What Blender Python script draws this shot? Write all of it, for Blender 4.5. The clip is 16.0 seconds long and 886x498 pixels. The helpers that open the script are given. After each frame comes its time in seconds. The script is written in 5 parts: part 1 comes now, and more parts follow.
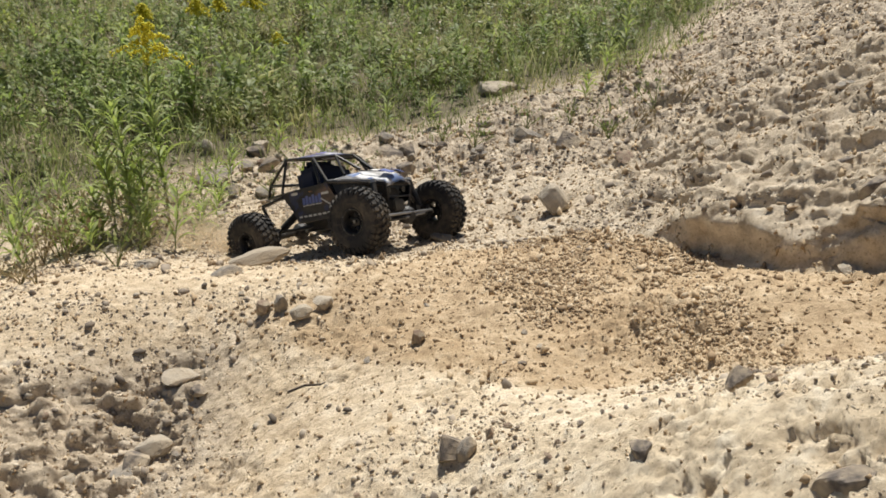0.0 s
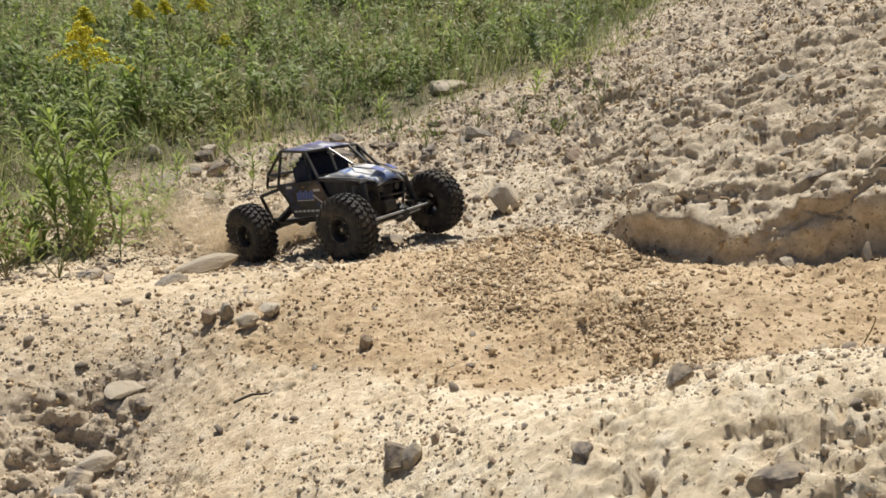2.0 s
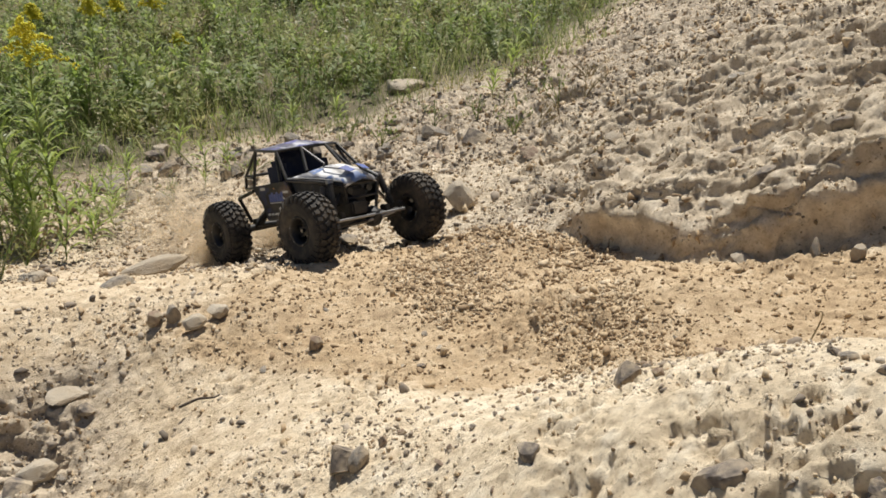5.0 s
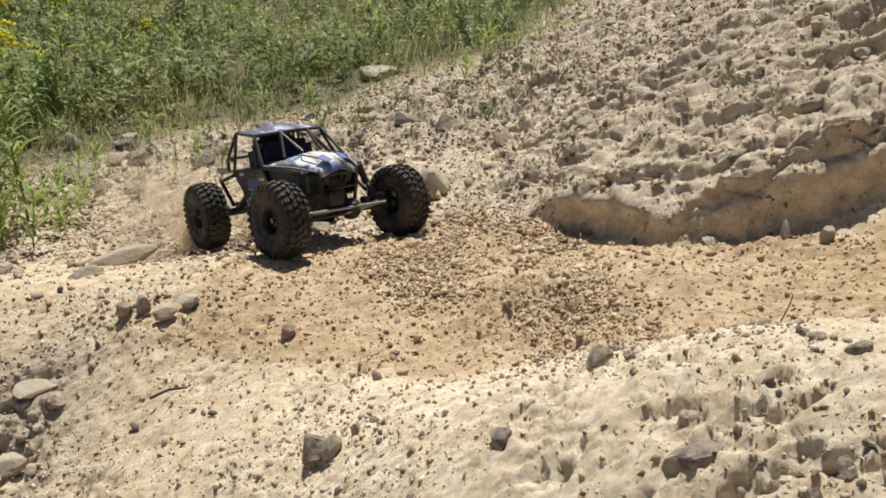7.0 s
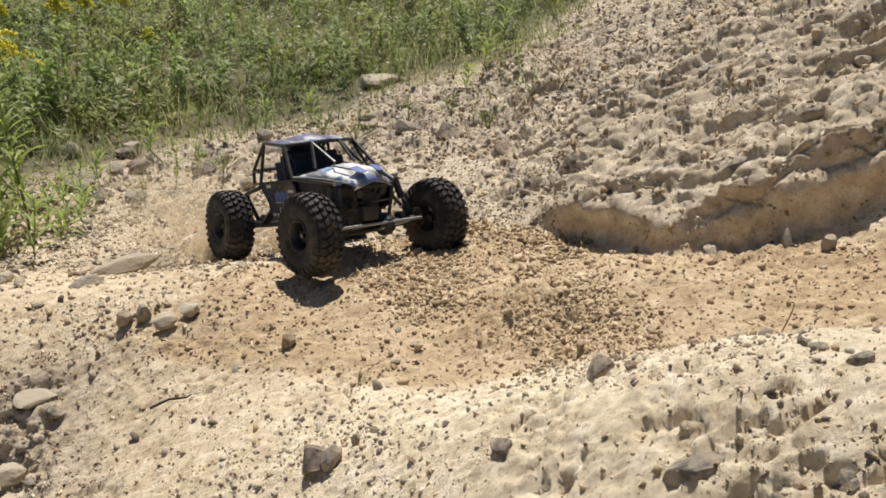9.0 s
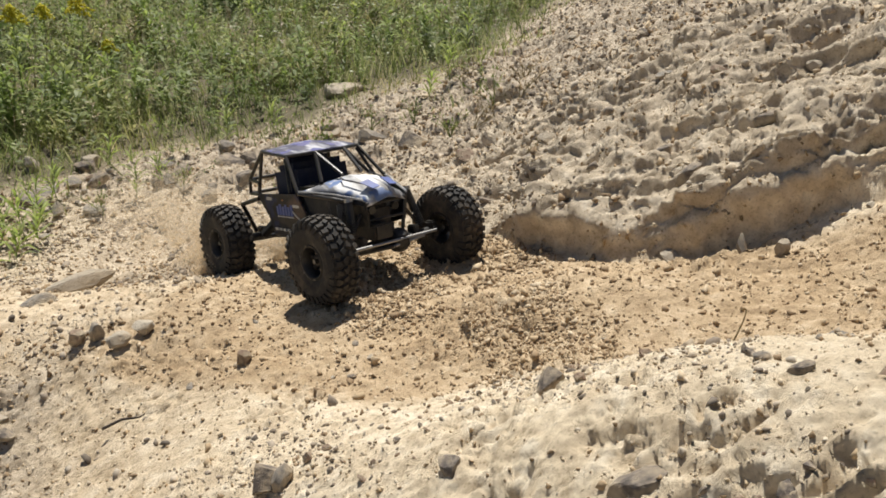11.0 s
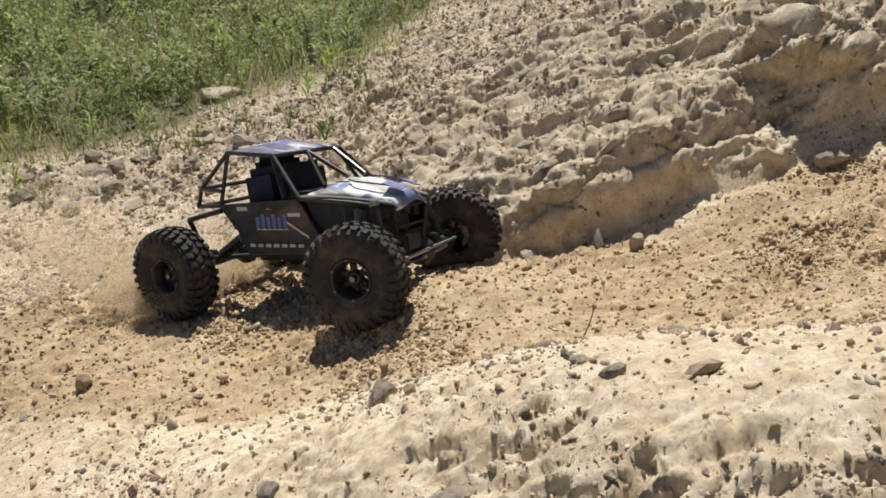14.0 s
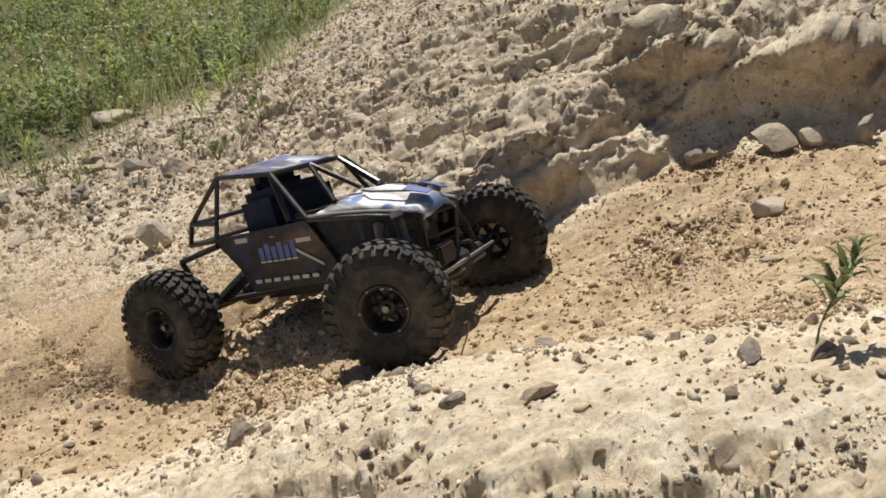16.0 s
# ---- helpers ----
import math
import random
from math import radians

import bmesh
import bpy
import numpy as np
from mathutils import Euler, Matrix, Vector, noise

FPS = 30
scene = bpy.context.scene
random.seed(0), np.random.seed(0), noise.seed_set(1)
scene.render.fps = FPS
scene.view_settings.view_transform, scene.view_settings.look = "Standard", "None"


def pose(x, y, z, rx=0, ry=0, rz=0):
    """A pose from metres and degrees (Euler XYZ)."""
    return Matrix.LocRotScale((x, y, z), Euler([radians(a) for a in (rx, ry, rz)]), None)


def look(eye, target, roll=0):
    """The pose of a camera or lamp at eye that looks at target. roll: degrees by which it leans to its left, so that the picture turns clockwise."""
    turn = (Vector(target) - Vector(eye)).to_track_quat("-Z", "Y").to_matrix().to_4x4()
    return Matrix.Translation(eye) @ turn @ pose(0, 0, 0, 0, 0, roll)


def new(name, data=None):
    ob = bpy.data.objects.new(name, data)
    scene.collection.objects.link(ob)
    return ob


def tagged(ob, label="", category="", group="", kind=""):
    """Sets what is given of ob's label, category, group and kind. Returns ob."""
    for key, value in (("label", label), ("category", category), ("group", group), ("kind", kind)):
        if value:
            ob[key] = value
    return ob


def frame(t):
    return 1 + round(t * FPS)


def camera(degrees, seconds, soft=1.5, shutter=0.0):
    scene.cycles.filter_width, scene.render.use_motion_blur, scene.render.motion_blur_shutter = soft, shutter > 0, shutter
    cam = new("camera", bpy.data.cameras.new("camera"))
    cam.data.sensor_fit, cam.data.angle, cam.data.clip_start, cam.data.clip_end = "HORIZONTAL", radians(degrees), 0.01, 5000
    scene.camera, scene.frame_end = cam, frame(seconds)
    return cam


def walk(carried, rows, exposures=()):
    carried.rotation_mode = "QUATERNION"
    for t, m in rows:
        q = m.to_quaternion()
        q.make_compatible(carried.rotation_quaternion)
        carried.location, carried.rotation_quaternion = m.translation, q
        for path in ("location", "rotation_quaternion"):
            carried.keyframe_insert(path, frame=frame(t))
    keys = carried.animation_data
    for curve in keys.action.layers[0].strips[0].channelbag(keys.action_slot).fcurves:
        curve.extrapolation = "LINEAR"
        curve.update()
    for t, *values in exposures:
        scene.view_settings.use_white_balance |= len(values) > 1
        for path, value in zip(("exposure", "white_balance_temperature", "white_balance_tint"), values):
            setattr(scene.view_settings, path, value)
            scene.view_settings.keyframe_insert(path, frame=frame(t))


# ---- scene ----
cam = camera(55.2, 16.0, soft=1.7)
METRES, EYE, TILT, LEAN, TURN = 0.265, 0.60, -24.0, 0.0, 0.0
ROWS = [
    (0.0, 0.0, 0.0, 0.0, 0.0, 0.0, -0.0),
    (0.5, 0.0206, 0.0174, 0.0034, -0.91, -0.14, 0.38),
    (1.0, 0.0441, 0.0211, 0.0102, -1.51, -0.1, 0.72),
    (1.5, 0.0688, 0.0355, 0.0168, -2.08, -0.15, 1.15),
    (2.0, 0.0879, 0.0412, 0.0204, -2.64, -0.12, 1.49),
    (2.5, 0.1022, 0.051, 0.0228, -3.1, -0.05, 1.64),
    (3.0, 0.1109, 0.0514, 0.0238, -3.46, -0.06, 1.7),
    (3.5, 0.1182, 0.0567, 0.0225, -3.79, -0.06, 1.68),
    (4.0, 0.13, 0.0726, 0.019, -4.15, -0.04, 1.72),
    (6.5, 0.1838, 0.1342, 0.0005, -6.6, -0.81, 2.38),
    (7.0, 0.1814, 0.13, -0.0001, -6.78, -1.06, 2.51),
    (7.5, 0.1775, 0.1261, -0.0025, -6.65, -1.1, 2.53),
    (8.0, 0.1726, 0.1283, -0.0027, -6.51, -0.98, 2.38),
    (10.5, 0.2563, 0.1515, 0.0318, -7.77, -0.18, 3.44),
    (11.0, 0.2895, 0.1612, 0.0296, -8.47, -0.23, 3.68),
    (11.5, 0.334, 0.1842, 0.0233, -8.98, -0.4, 3.96),
    (12.0, 0.3799, 0.2094, 0.0122, -10.07, -0.43, 4.1),
    (12.5, 0.4281, 0.2192, 0.0053, -11.19, -0.35, 4.14),
    (13.0, 0.4862, 0.2364, 0.0099, -12.39, -0.38, 4.52),
    (13.5, 0.5444, 0.2505, 0.0168, -13.58, -0.48, 5.11),
    (14.0, 0.6026, 0.2537, 0.0249, -14.71, -0.66, 5.97),
    (14.5, 0.6678, 0.2591, 0.0268, -15.67, -0.7, 6.74),
    (15.0, 0.7394, 0.2656, 0.0346, -17.08, -0.8, 7.67),
    (15.5, 0.8091, 0.2581, 0.0467, -18.41, -0.87, 8.74),
    (16.0, 0.8731, 0.2535, 0.0561, -19.63, -1.02, 9.79),
]
walk(cam, [(t, pose(0, 0, EYE, TILT, LEAN, TURN) @ pose(METRES * x, METRES * y, METRES * z, 90 + pitch, roll, yaw)) for t, x, y, z, yaw, pitch, roll in ROWS],
     exposures=[(0.0, 0.14), (16.0, 0.14)])

# ---- light ----
SUN_WAY = Vector((0.07, 0.475, 0.877)).normalized()
world = bpy.data.worlds.new("sky")
scene.world = world
world.use_nodes = True
sky = world.node_tree.nodes.new("ShaderNodeTexSky")
sky.sky_type, sky.sun_disc = "NISHITA", False
sky.sun_elevation, sky.sun_rotation = math.asin(SUN_WAY.z), math.atan2(SUN_WAY.x, SUN_WAY.y)
back = world.node_tree.nodes["Background"]
world.node_tree.links.new(sky.outputs[0], back.inputs[0])
back.inputs[1].default_value = 0.05
sun = new("sun", bpy.data.lights.new("sun", "SUN"))
sun.data.energy, sun.data.angle, sun.data.color = 5.0, radians(0.55), (1.0, 0.96, 0.875)
sun.matrix_world = look(SUN_WAY * 20, (0, 0, 0))


# ---- materials ----
def material(name, rough=0.9, metal=0.0):
    m = bpy.data.materials.new(name)
    m.use_nodes = True
    b = m.node_tree.nodes["Principled BSDF"]
    b.inputs["Roughness"].default_value, b.inputs["Metallic"].default_value = rough, metal
    return m, m.node_tree.nodes, m.node_tree.links, b


def noise_node(nodes, links, scale, detail=4.0, rough=0.6, kind="Object"):
    tc = nodes.new("ShaderNodeTexCoord")
    n = nodes.new("ShaderNodeTexNoise")
    n.inputs["Scale"].default_value, n.inputs["Detail"].default_value, n.inputs["Roughness"].default_value = scale, detail, rough
    links.new(tc.outputs[kind], n.inputs["Vector"])
    return n.outputs["Fac"]


def ramp(nodes, links, fac, stops):
    r = nodes.new("ShaderNodeValToRGB")
    while len(r.color_ramp.elements) < len(stops):
        r.color_ramp.elements.new(0.5)
    for e, (p, c) in zip(r.color_ramp.elements, stops):
        e.position, e.color = p, (*c, 1)
    links.new(fac, r.inputs[0])
    return r.outputs[0]


def mix(nodes, links, fac, a, b, blend="MIX"):
    m = nodes.new("ShaderNodeMix")
    m.data_type, m.blend_type = "RGBA", blend
    for sock, v in ((m.inputs[0], fac), (m.inputs[6], a), (m.inputs[7], b)):
        if isinstance(v, (int, float)):
            sock.default_value = v
        elif isinstance(v, tuple):
            sock.default_value = (*v, 1)
        else:
            links.new(v, sock)
    return m.outputs[2]


def bump(nodes, links, b, height, strength, dist):
    n = nodes.new("ShaderNodeBump")
    n.inputs["Strength"].default_value, n.inputs["Distance"].default_value = strength, dist
    links.new(height, n.inputs["Height"])
    links.new(n.outputs[0], b.inputs["Normal"])


def soil_material():
    m, N, L, b = material("sandy_soil", 0.95)
    at = N.new("ShaderNodeVertexColor")
    at.layer_name = "soil"
    sep = N.new("ShaderNodeSeparateColor")
    L.new(at.outputs[0], sep.inputs[0])
    fine, mid, wide = noise_node(N, L, 260, 3), noise_node(N, L, 34, 5, 0.65), noise_node(N, L, 4.5, 4)
    pale = ramp(N, L, mid, [(0.3, (0.60, 0.475, 0.32)), (0.5, (0.80, 0.67, 0.485)), (0.66, (0.93, 0.82, 0.645))])
    loose = ramp(N, L, mid, [(0.3, (0.38, 0.265, 0.15)), (0.52, (0.55, 0.40, 0.24)), (0.72, (0.72, 0.565, 0.375))])
    grey = ramp(N, L, mid, [(0.3, (0.32, 0.26, 0.195)), (0.52, (0.535, 0.445, 0.335)), (0.7, (0.75, 0.65, 0.515))])
    humus = ramp(N, L, mid, [(0.3, (0.09, 0.075, 0.045)), (0.6, (0.17, 0.145, 0.085)), (0.8, (0.30, 0.26, 0.18))])
    c = mix(N, L, sep.outputs[0], pale, loose)
    c = mix(N, L, sep.outputs[1], c, grey)
    c = mix(N, L, sep.outputs[2], c, humus)
    c = mix(N, L, 0.5, c, ramp(N, L, fine, [(0.32, (0.40, 0.36, 0.31)), (0.42, (0.88, 0.87, 0.85)), (0.55, (1, 1, 1))]), "MULTIPLY")
    c = mix(N, L, 0.5, c, ramp(N, L, noise_node(N, L, 75, 6, 0.7), [(0.33, (0.42, 0.37, 0.32)), (0.41, (0.94, 0.93, 0.92)), (0.5, (1, 1, 1))]), "MULTIPLY")
    c = mix(N, L, 0.5, c, ramp(N, L, wide, [(0.3, (0.78, 0.76, 0.74)), (0.65, (1, 1, 1))]), "MULTIPLY")
    L.new(c, b.inputs["Base Color"])
    cell = N.new("ShaderNodeTexVoronoi")
    cell.inputs["Scale"].default_value, cell.inputs["Randomness"].default_value = 120, 1
    tc = N.new("ShaderNodeTexCoord")
    L.new(tc.outputs["Object"], cell.inputs["Vector"])
    crumb = N.new("ShaderNodeMath")
    crumb.operation = "MULTIPLY_ADD"
    L.new(cell.outputs["Distance"], crumb.inputs[0])
    crumb.inputs[1].default_value = -0.22
    L.new(noise_node(N, L, 90, 10, 0.85), crumb.inputs[2])
    bump(N, L, b, crumb.outputs[0], 0.75, 0.0058)
    return m


def rock_material(name, dark, light):
    m, N, L, b = material(name, 0.88)
    info = N.new("ShaderNodeObjectInfo")
    c = ramp(N, L, noise_node(N, L, 3.2, 6, 0.65), [(0.3, dark), (0.7, light)])
    dust = ramp(N, L, noise_node(N, L, 1.6, 3), [(0.42, (0, 0, 0)), (0.62, (1, 1, 1))])
    c = mix(N, L, dust, c, (0.47, 0.385, 0.275))
    c = mix(N, L, 0.6, c, ramp(N, L, info.outputs["Random"], [(0, (0.62, 0.58, 0.54)), (1, (1, 1, 1))]), "MULTIPLY")
    L.new(c, b.inputs["Base Color"])
    bump(N, L, b, noise_node(N, L, 9, 6, 0.7), 0.4, 0.08)
    return m


def gravel_material(name, stops):
    m, N, L, b = material(name, 0.95)
    geo = N.new("ShaderNodeNewGeometry")
    c = ramp(N, L, geo.outputs["Random Per Island"], stops)
    L.new(mix(N, L, 0.4, c, ramp(N, L, noise_node(N, L, 200, 3), [(0.3, (0.5, 0.5, 0.5)), (0.7, (1, 1, 1))]), "MULTIPLY"), b.inputs["Base Color"])
    return m


def leaf_material(name, stops, through_light=0.5):
    m, N, L, b = material(name, 0.55)
    geo = N.new("ShaderNodeNewGeometry")
    c = ramp(N, L, geo.outputs["Random Per Island"], stops)
    c = mix(N, L, 0.75, c, ramp(N, L, noise_node(N, L, 1.7, 4), [(0.34, (0.45, 0.56, 0.42)), (0.5, (0.93, 1.0, 0.82)), (0.64, (1.0, 0.90, 0.72))]), "MULTIPLY")
    L.new(c, b.inputs["Base Color"])
    tr = N.new("ShaderNodeBsdfTranslucent")
    L.new(c, tr.inputs[0])
    ms = N.new("ShaderNodeMixShader")
    ms.inputs[0].default_value = through_light
    L.new(b.outputs[0], ms.inputs[1]), L.new(tr.outputs[0], ms.inputs[2])
    L.new(ms.outputs[0], N["Material Output"].inputs[0])
    return m


def plain(name, colour, rough=0.6, metal=0.0, dusty=0.0, grain=30.0):
    m, N, L, b = material(name, rough, metal)
    c = ramp(N, L, noise_node(N, L, grain, 5, 0.65), [(0.3, tuple(0.72 * v for v in colour)), (0.7, colour)])
    if dusty:
        f = ramp(N, L, noise_node(N, L, 22, 6, 0.75), [(0.45, (0, 0, 0)), (0.75, (dusty, dusty, dusty))])
        c = mix(N, L, f, c, (0.36, 0.28, 0.19))
    L.new(c, b.inputs["Base Color"])
    bump(N, L, b, noise_node(N, L, grain * 6, 3), 0.12, 0.002)
    return m


def livery_material(name, base, streak, blue, amount, gloss=0.34, dusty=0.5):
    """Printed shell: worn paint with pale streaks and blue patches, under a clear gloss."""
    m, N, L, b = material(name, gloss)
    tc = N.new("ShaderNodeTexCoord")
    mp = N.new("ShaderNodeMapping")
    mp.inputs["Scale"].default_value = (9, 34, 20)
    L.new(tc.outputs["Object"], mp.inputs[0])
    n = N.new("ShaderNodeTexNoise")
    n.inputs["Scale"].default_value, n.inputs["Detail"].default_value = 1.0, 5
    L.new(mp.outputs[0], n.inputs["Vector"])
    c = mix(N, L, ramp(N, L, n.outputs["Fac"], [(amount, (0, 0, 0)), (amount + 0.12, (1, 1, 1))]), base, streak)
    c = mix(N, L, ramp(N, L, noise_node(N, L, 24, 2), [(0.56, (0, 0, 0)), (0.62, (1, 1, 1))]), c, blue)
    dust = ramp(N, L, noise_node(N, L, 16, 7, 0.75), [(0.45, (0, 0, 0)), (0.8, (dusty, dusty, dusty))])
    c = mix(N, L, dust, c, (0.40, 0.34, 0.26))
    L.new(c, b.inputs["Base Color"])
    L.new(ramp(N, L, noise_node(N, L, 30, 6), [(0.3, (gloss, gloss, gloss)), (0.7, (gloss + 0.3, gloss + 0.3, gloss + 0.3))]), b.inputs["Roughness"])
    return m


SOIL = soil_material()
ROCK_PALE = rock_material("pale_stone", (0.42, 0.36, 0.28), (0.68, 0.61, 0.50))
ROCK_GREY = rock_material("grey_stone", (0.22, 0.195, 0.165), (0.40, 0.365, 0.32))
ROCK_DARK = rock_material("dark_stone", (0.10, 0.085, 0.075), (0.25, 0.21, 0.18))
ROCK_RED = rock_material("reddish_stone", (0.26, 0.17, 0.12), (0.46, 0.35, 0.26))
GRAVEL = gravel_material("gravel", [(0.0, (0.14, 0.115, 0.09)), (0.3, (0.27, 0.22, 0.17)), (0.7, (0.42, 0.35, 0.27)), (1.0, (0.56, 0.48, 0.38))])
GRIT = gravel_material("sand_grit", [(0.0, (0.24, 0.195, 0.15)), (0.25, (0.46, 0.37, 0.265)), (0.7, (0.66, 0.55, 0.41)), (1.0, (0.80, 0.70, 0.55))])
CLODS = gravel_material("loose_clods", [(0.0, (0.24, 0.165, 0.095)), (0.3, (0.40, 0.285, 0.17)), (0.7, (0.55, 0.415, 0.26)), (1.0, (0.72, 0.59, 0.42))])
CRUMBS = gravel_material("earth_crumbs", [(0.0, (0.22, 0.18, 0.135)), (0.3, (0.40, 0.325, 0.24)), (0.7, (0.56, 0.46, 0.345)), (1.0, (0.70, 0.59, 0.45))])
GREENS = [(0.0, (0.13, 0.16, 0.055)), (0.4, (0.25, 0.30, 0.10)), (0.75, (0.37, 0.40, 0.17)), (1.0, (0.56, 0.52, 0.32))]
LEAF = leaf_material("weed_leaf", GREENS)
LEAF_FRESH = leaf_material("fresh_leaf", [(0.0, (0.18, 0.24, 0.06)), (0.5, (0.34, 0.42, 0.11)), (1.0, (0.50, 0.55, 0.20))], 0.55)
GRASS = leaf_material("meadow_grass", [(0.0, (0.16, 0.19, 0.06)), (0.4, (0.28, 0.32, 0.11)), (0.7, (0.44, 0.42, 0.20)), (1.0, (0.64, 0.57, 0.38))])
DRY = leaf_material("dry_stalk", [(0.0, (0.22, 0.15, 0.08)), (1.0, (0.42, 0.33, 0.20))], 0.15)
YELLOW = leaf_material("goldenrod_bloom", [(0.0, (0.80, 0.66, 0.02)), (1.0, (0.92, 0.82, 0.08))], 0.3)
WHITE_BLOOM = leaf_material("white_bloom", [(0.0, (0.55, 0.53, 0.44)), (1.0, (0.80, 0.78, 0.70))], 0.3)
RUBBER = plain("tyre_rubber", (0.024, 0.022, 0.021), 0.8, 0.0, 0.34, 60)
BLACK = plain("black_plastic", (0.012, 0.012, 0.013), 0.55, 0.0, 0.16, 40)
TUBE = plain("cage_tube_paint", (0.018, 0.016, 0.015), 0.35, 0.0, 0.16, 40)
STEEL = plain("worn_steel", (0.42, 0.41, 0.40), 0.4, 1.0, 0.3, 50)
RIM = plain("black_rim", (0.010, 0.010, 0.011), 0.5, 0.0, 0.12, 40)
BOLT = plain("dull_bolt", (0.22, 0.215, 0.21), 0.45, 1.0, 0.2, 50)
NAVY = plain("navy_cloth", (0.016, 0.022, 0.05), 0.8, 0.0, 0.1, 60)
WHITE = plain("white_sticker", (0.62, 0.61, 0.58), 0.5, 0.0, 0.4, 40)
BLUE = plain("blue_sticker", (0.10, 0.14, 0.38), 0.5, 0.0, 0.3, 40)
ORANGE = plain("orange_sticker", (0.55, 0.22, 0.05), 0.5, 0.0, 0.3, 40)
RED_AXLE = plain("dusty_red_link", (0.22, 0.05, 0.035), 0.5, 0.0, 0.6, 40)
SHELL = livery_material("hood_print", (0.16, 0.16, 0.17), (0.80, 0.79, 0.78), (0.12, 0.19, 0.38), 0.38, 0.42)
ROOF = livery_material("roof_print", (0.05, 0.05, 0.10), (0.55, 0.55, 0.58), (0.09, 0.09, 0.27), 0.50, 0.4)
DOOR = livery_material("door_print", (0.020, 0.018, 0.018), (0.12, 0.075, 0.055), (0.024, 0.028, 0.07), 0.56, 0.5, 0.16)


# ---- ground ----
def lattice(ix, iy, seed):
    h = (ix * 374761393 + iy * 668265263 + seed * 974634777) & 0x7FFFFFFF
    h = ((h ^ (h >> 13)) * 1274126177) & 0x7FFFFFFF
    return ((h ^ (h >> 16)) & 0xFFFF) / 65535.0


def vnoise(x, y, wave, seed):
    """Smooth noise from -1 to 1 with that wavelength in metres."""
    u, v = x / wave, y / wave
    iu, iv = np.floor(u).astype(np.int64), np.floor(v).astype(np.int64)
    fu, fv = u - iu, v - iv
    fu, fv = fu * fu * (3 - 2 * fu), fv * fv * (3 - 2 * fv)
    a, b = lattice(iu, iv, seed), lattice(iu + 1, iv, seed)
    c, d = lattice(iu, iv + 1, seed), lattice(iu + 1, iv + 1, seed)
    return 2 * ((a + (b - a) * fu) * (1 - fv) + (c + (d - c) * fu) * fv) - 1


def cells(x, y, size, seed):
    """Distance to the nearest and second nearest scattered point, in cells, and that cell's random value."""
    u, v = x / size, y / size
    iu, iv = np.floor(u).astype(np.int64), np.floor(v).astype(np.int64)
    d1, d2, val = np.full(u.shape, 9.0), np.full(u.shape, 9.0), np.zeros(u.shape)
    for i in (-1, 0, 1):
        for j in (-1, 0, 1):
            px, py = iu + i + lattice(iu + i, iv + j, seed), iv + j + lattice(iu + i, iv + j, seed + 7)
            d = np.hypot(px - u, py - v)
            near = d < d1
            d2 = np.where(near, d1, np.minimum(d2, d))
            val = np.where(near, lattice(iu + i, iv + j, seed + 13), val)
            d1 = np.minimum(d1, d)
    return d1, d2, val


def smooth(a, b, v):
    t = np.clip((v - a) / (b - a), 0, 1)
    return t * t * (3 - 2 * t)


# Broad swells of the ground over the meadow's level: x, y, radius, height.
HILLS = [
    (2.40, 1.20, 1.00, 0.967),
    (2.70, 3.00, 1.10, 0.715),
    (0.20, -0.60, 0.80, 0.484),
    (1.00, 0.10, 0.50, 0.395),
    (-0.70, 0.50, 0.60, -0.200),
    (-0.50, 1.20, 0.42, 0.318),
    (0.00, 1.00, 0.42, 0.055),
    (0.40, 0.50, 0.42, -0.050),
    (0.50, 1.60, 0.42, -0.066),
    (0.90, 1.40, 0.42, 0.231),
    (0.85, 2.10, 0.42, 0.099),
    (1.20, 0.80, 0.42, -0.119),
    (0.80, 3.20, 0.42, 0.042),
    (-0.40, 1.75, 0.20, -0.061),
    (0.10, 0.75, 0.20, 0.076),
    (0.30, 0.60, 0.20, 0.126),
    (3.70, 5.60, 1.30, 0.748),
    (0.05, 1.52, 0.13, 0.017),
    (0.20, 1.30, 0.13, 0.018),
    (0.46, 1.04, 0.12, 0.066),
    (0.33, 1.15, 0.12, 0.021),
    (0.70, 1.25, 0.22, -0.079),
    (-0.45, 1.10, 0.22, -0.202),
    (0.45, 0.40, 0.20, 0.119),
    (0.25, 0.90, 0.15, -0.027),
]
LEDGE_HEIGHT, SCARP_HEIGHT = 0.156, 0.100
MEADOW_LEVEL = -0.3
# Feet of the eroded ledge and of the scarp above it, and the heights of their faces.
LEDGE = [(0.37, 1.56), (0.43, 1.45), (0.475, 1.35), (0.52, 1.25), (0.575, 1.175), (0.64, 1.135), (0.72, 1.115), (0.80, 1.09), (0.90, 1.07), (1.0, 1.05), (1.1, 1.04)]
SCARP = [(0.90, 1.34), (0.965, 1.235), (0.99, 1.125), (1.03, 1.035), (1.10, 0.955), (1.16, 0.85), (1.26, 0.72), (1.4, 0.6)]
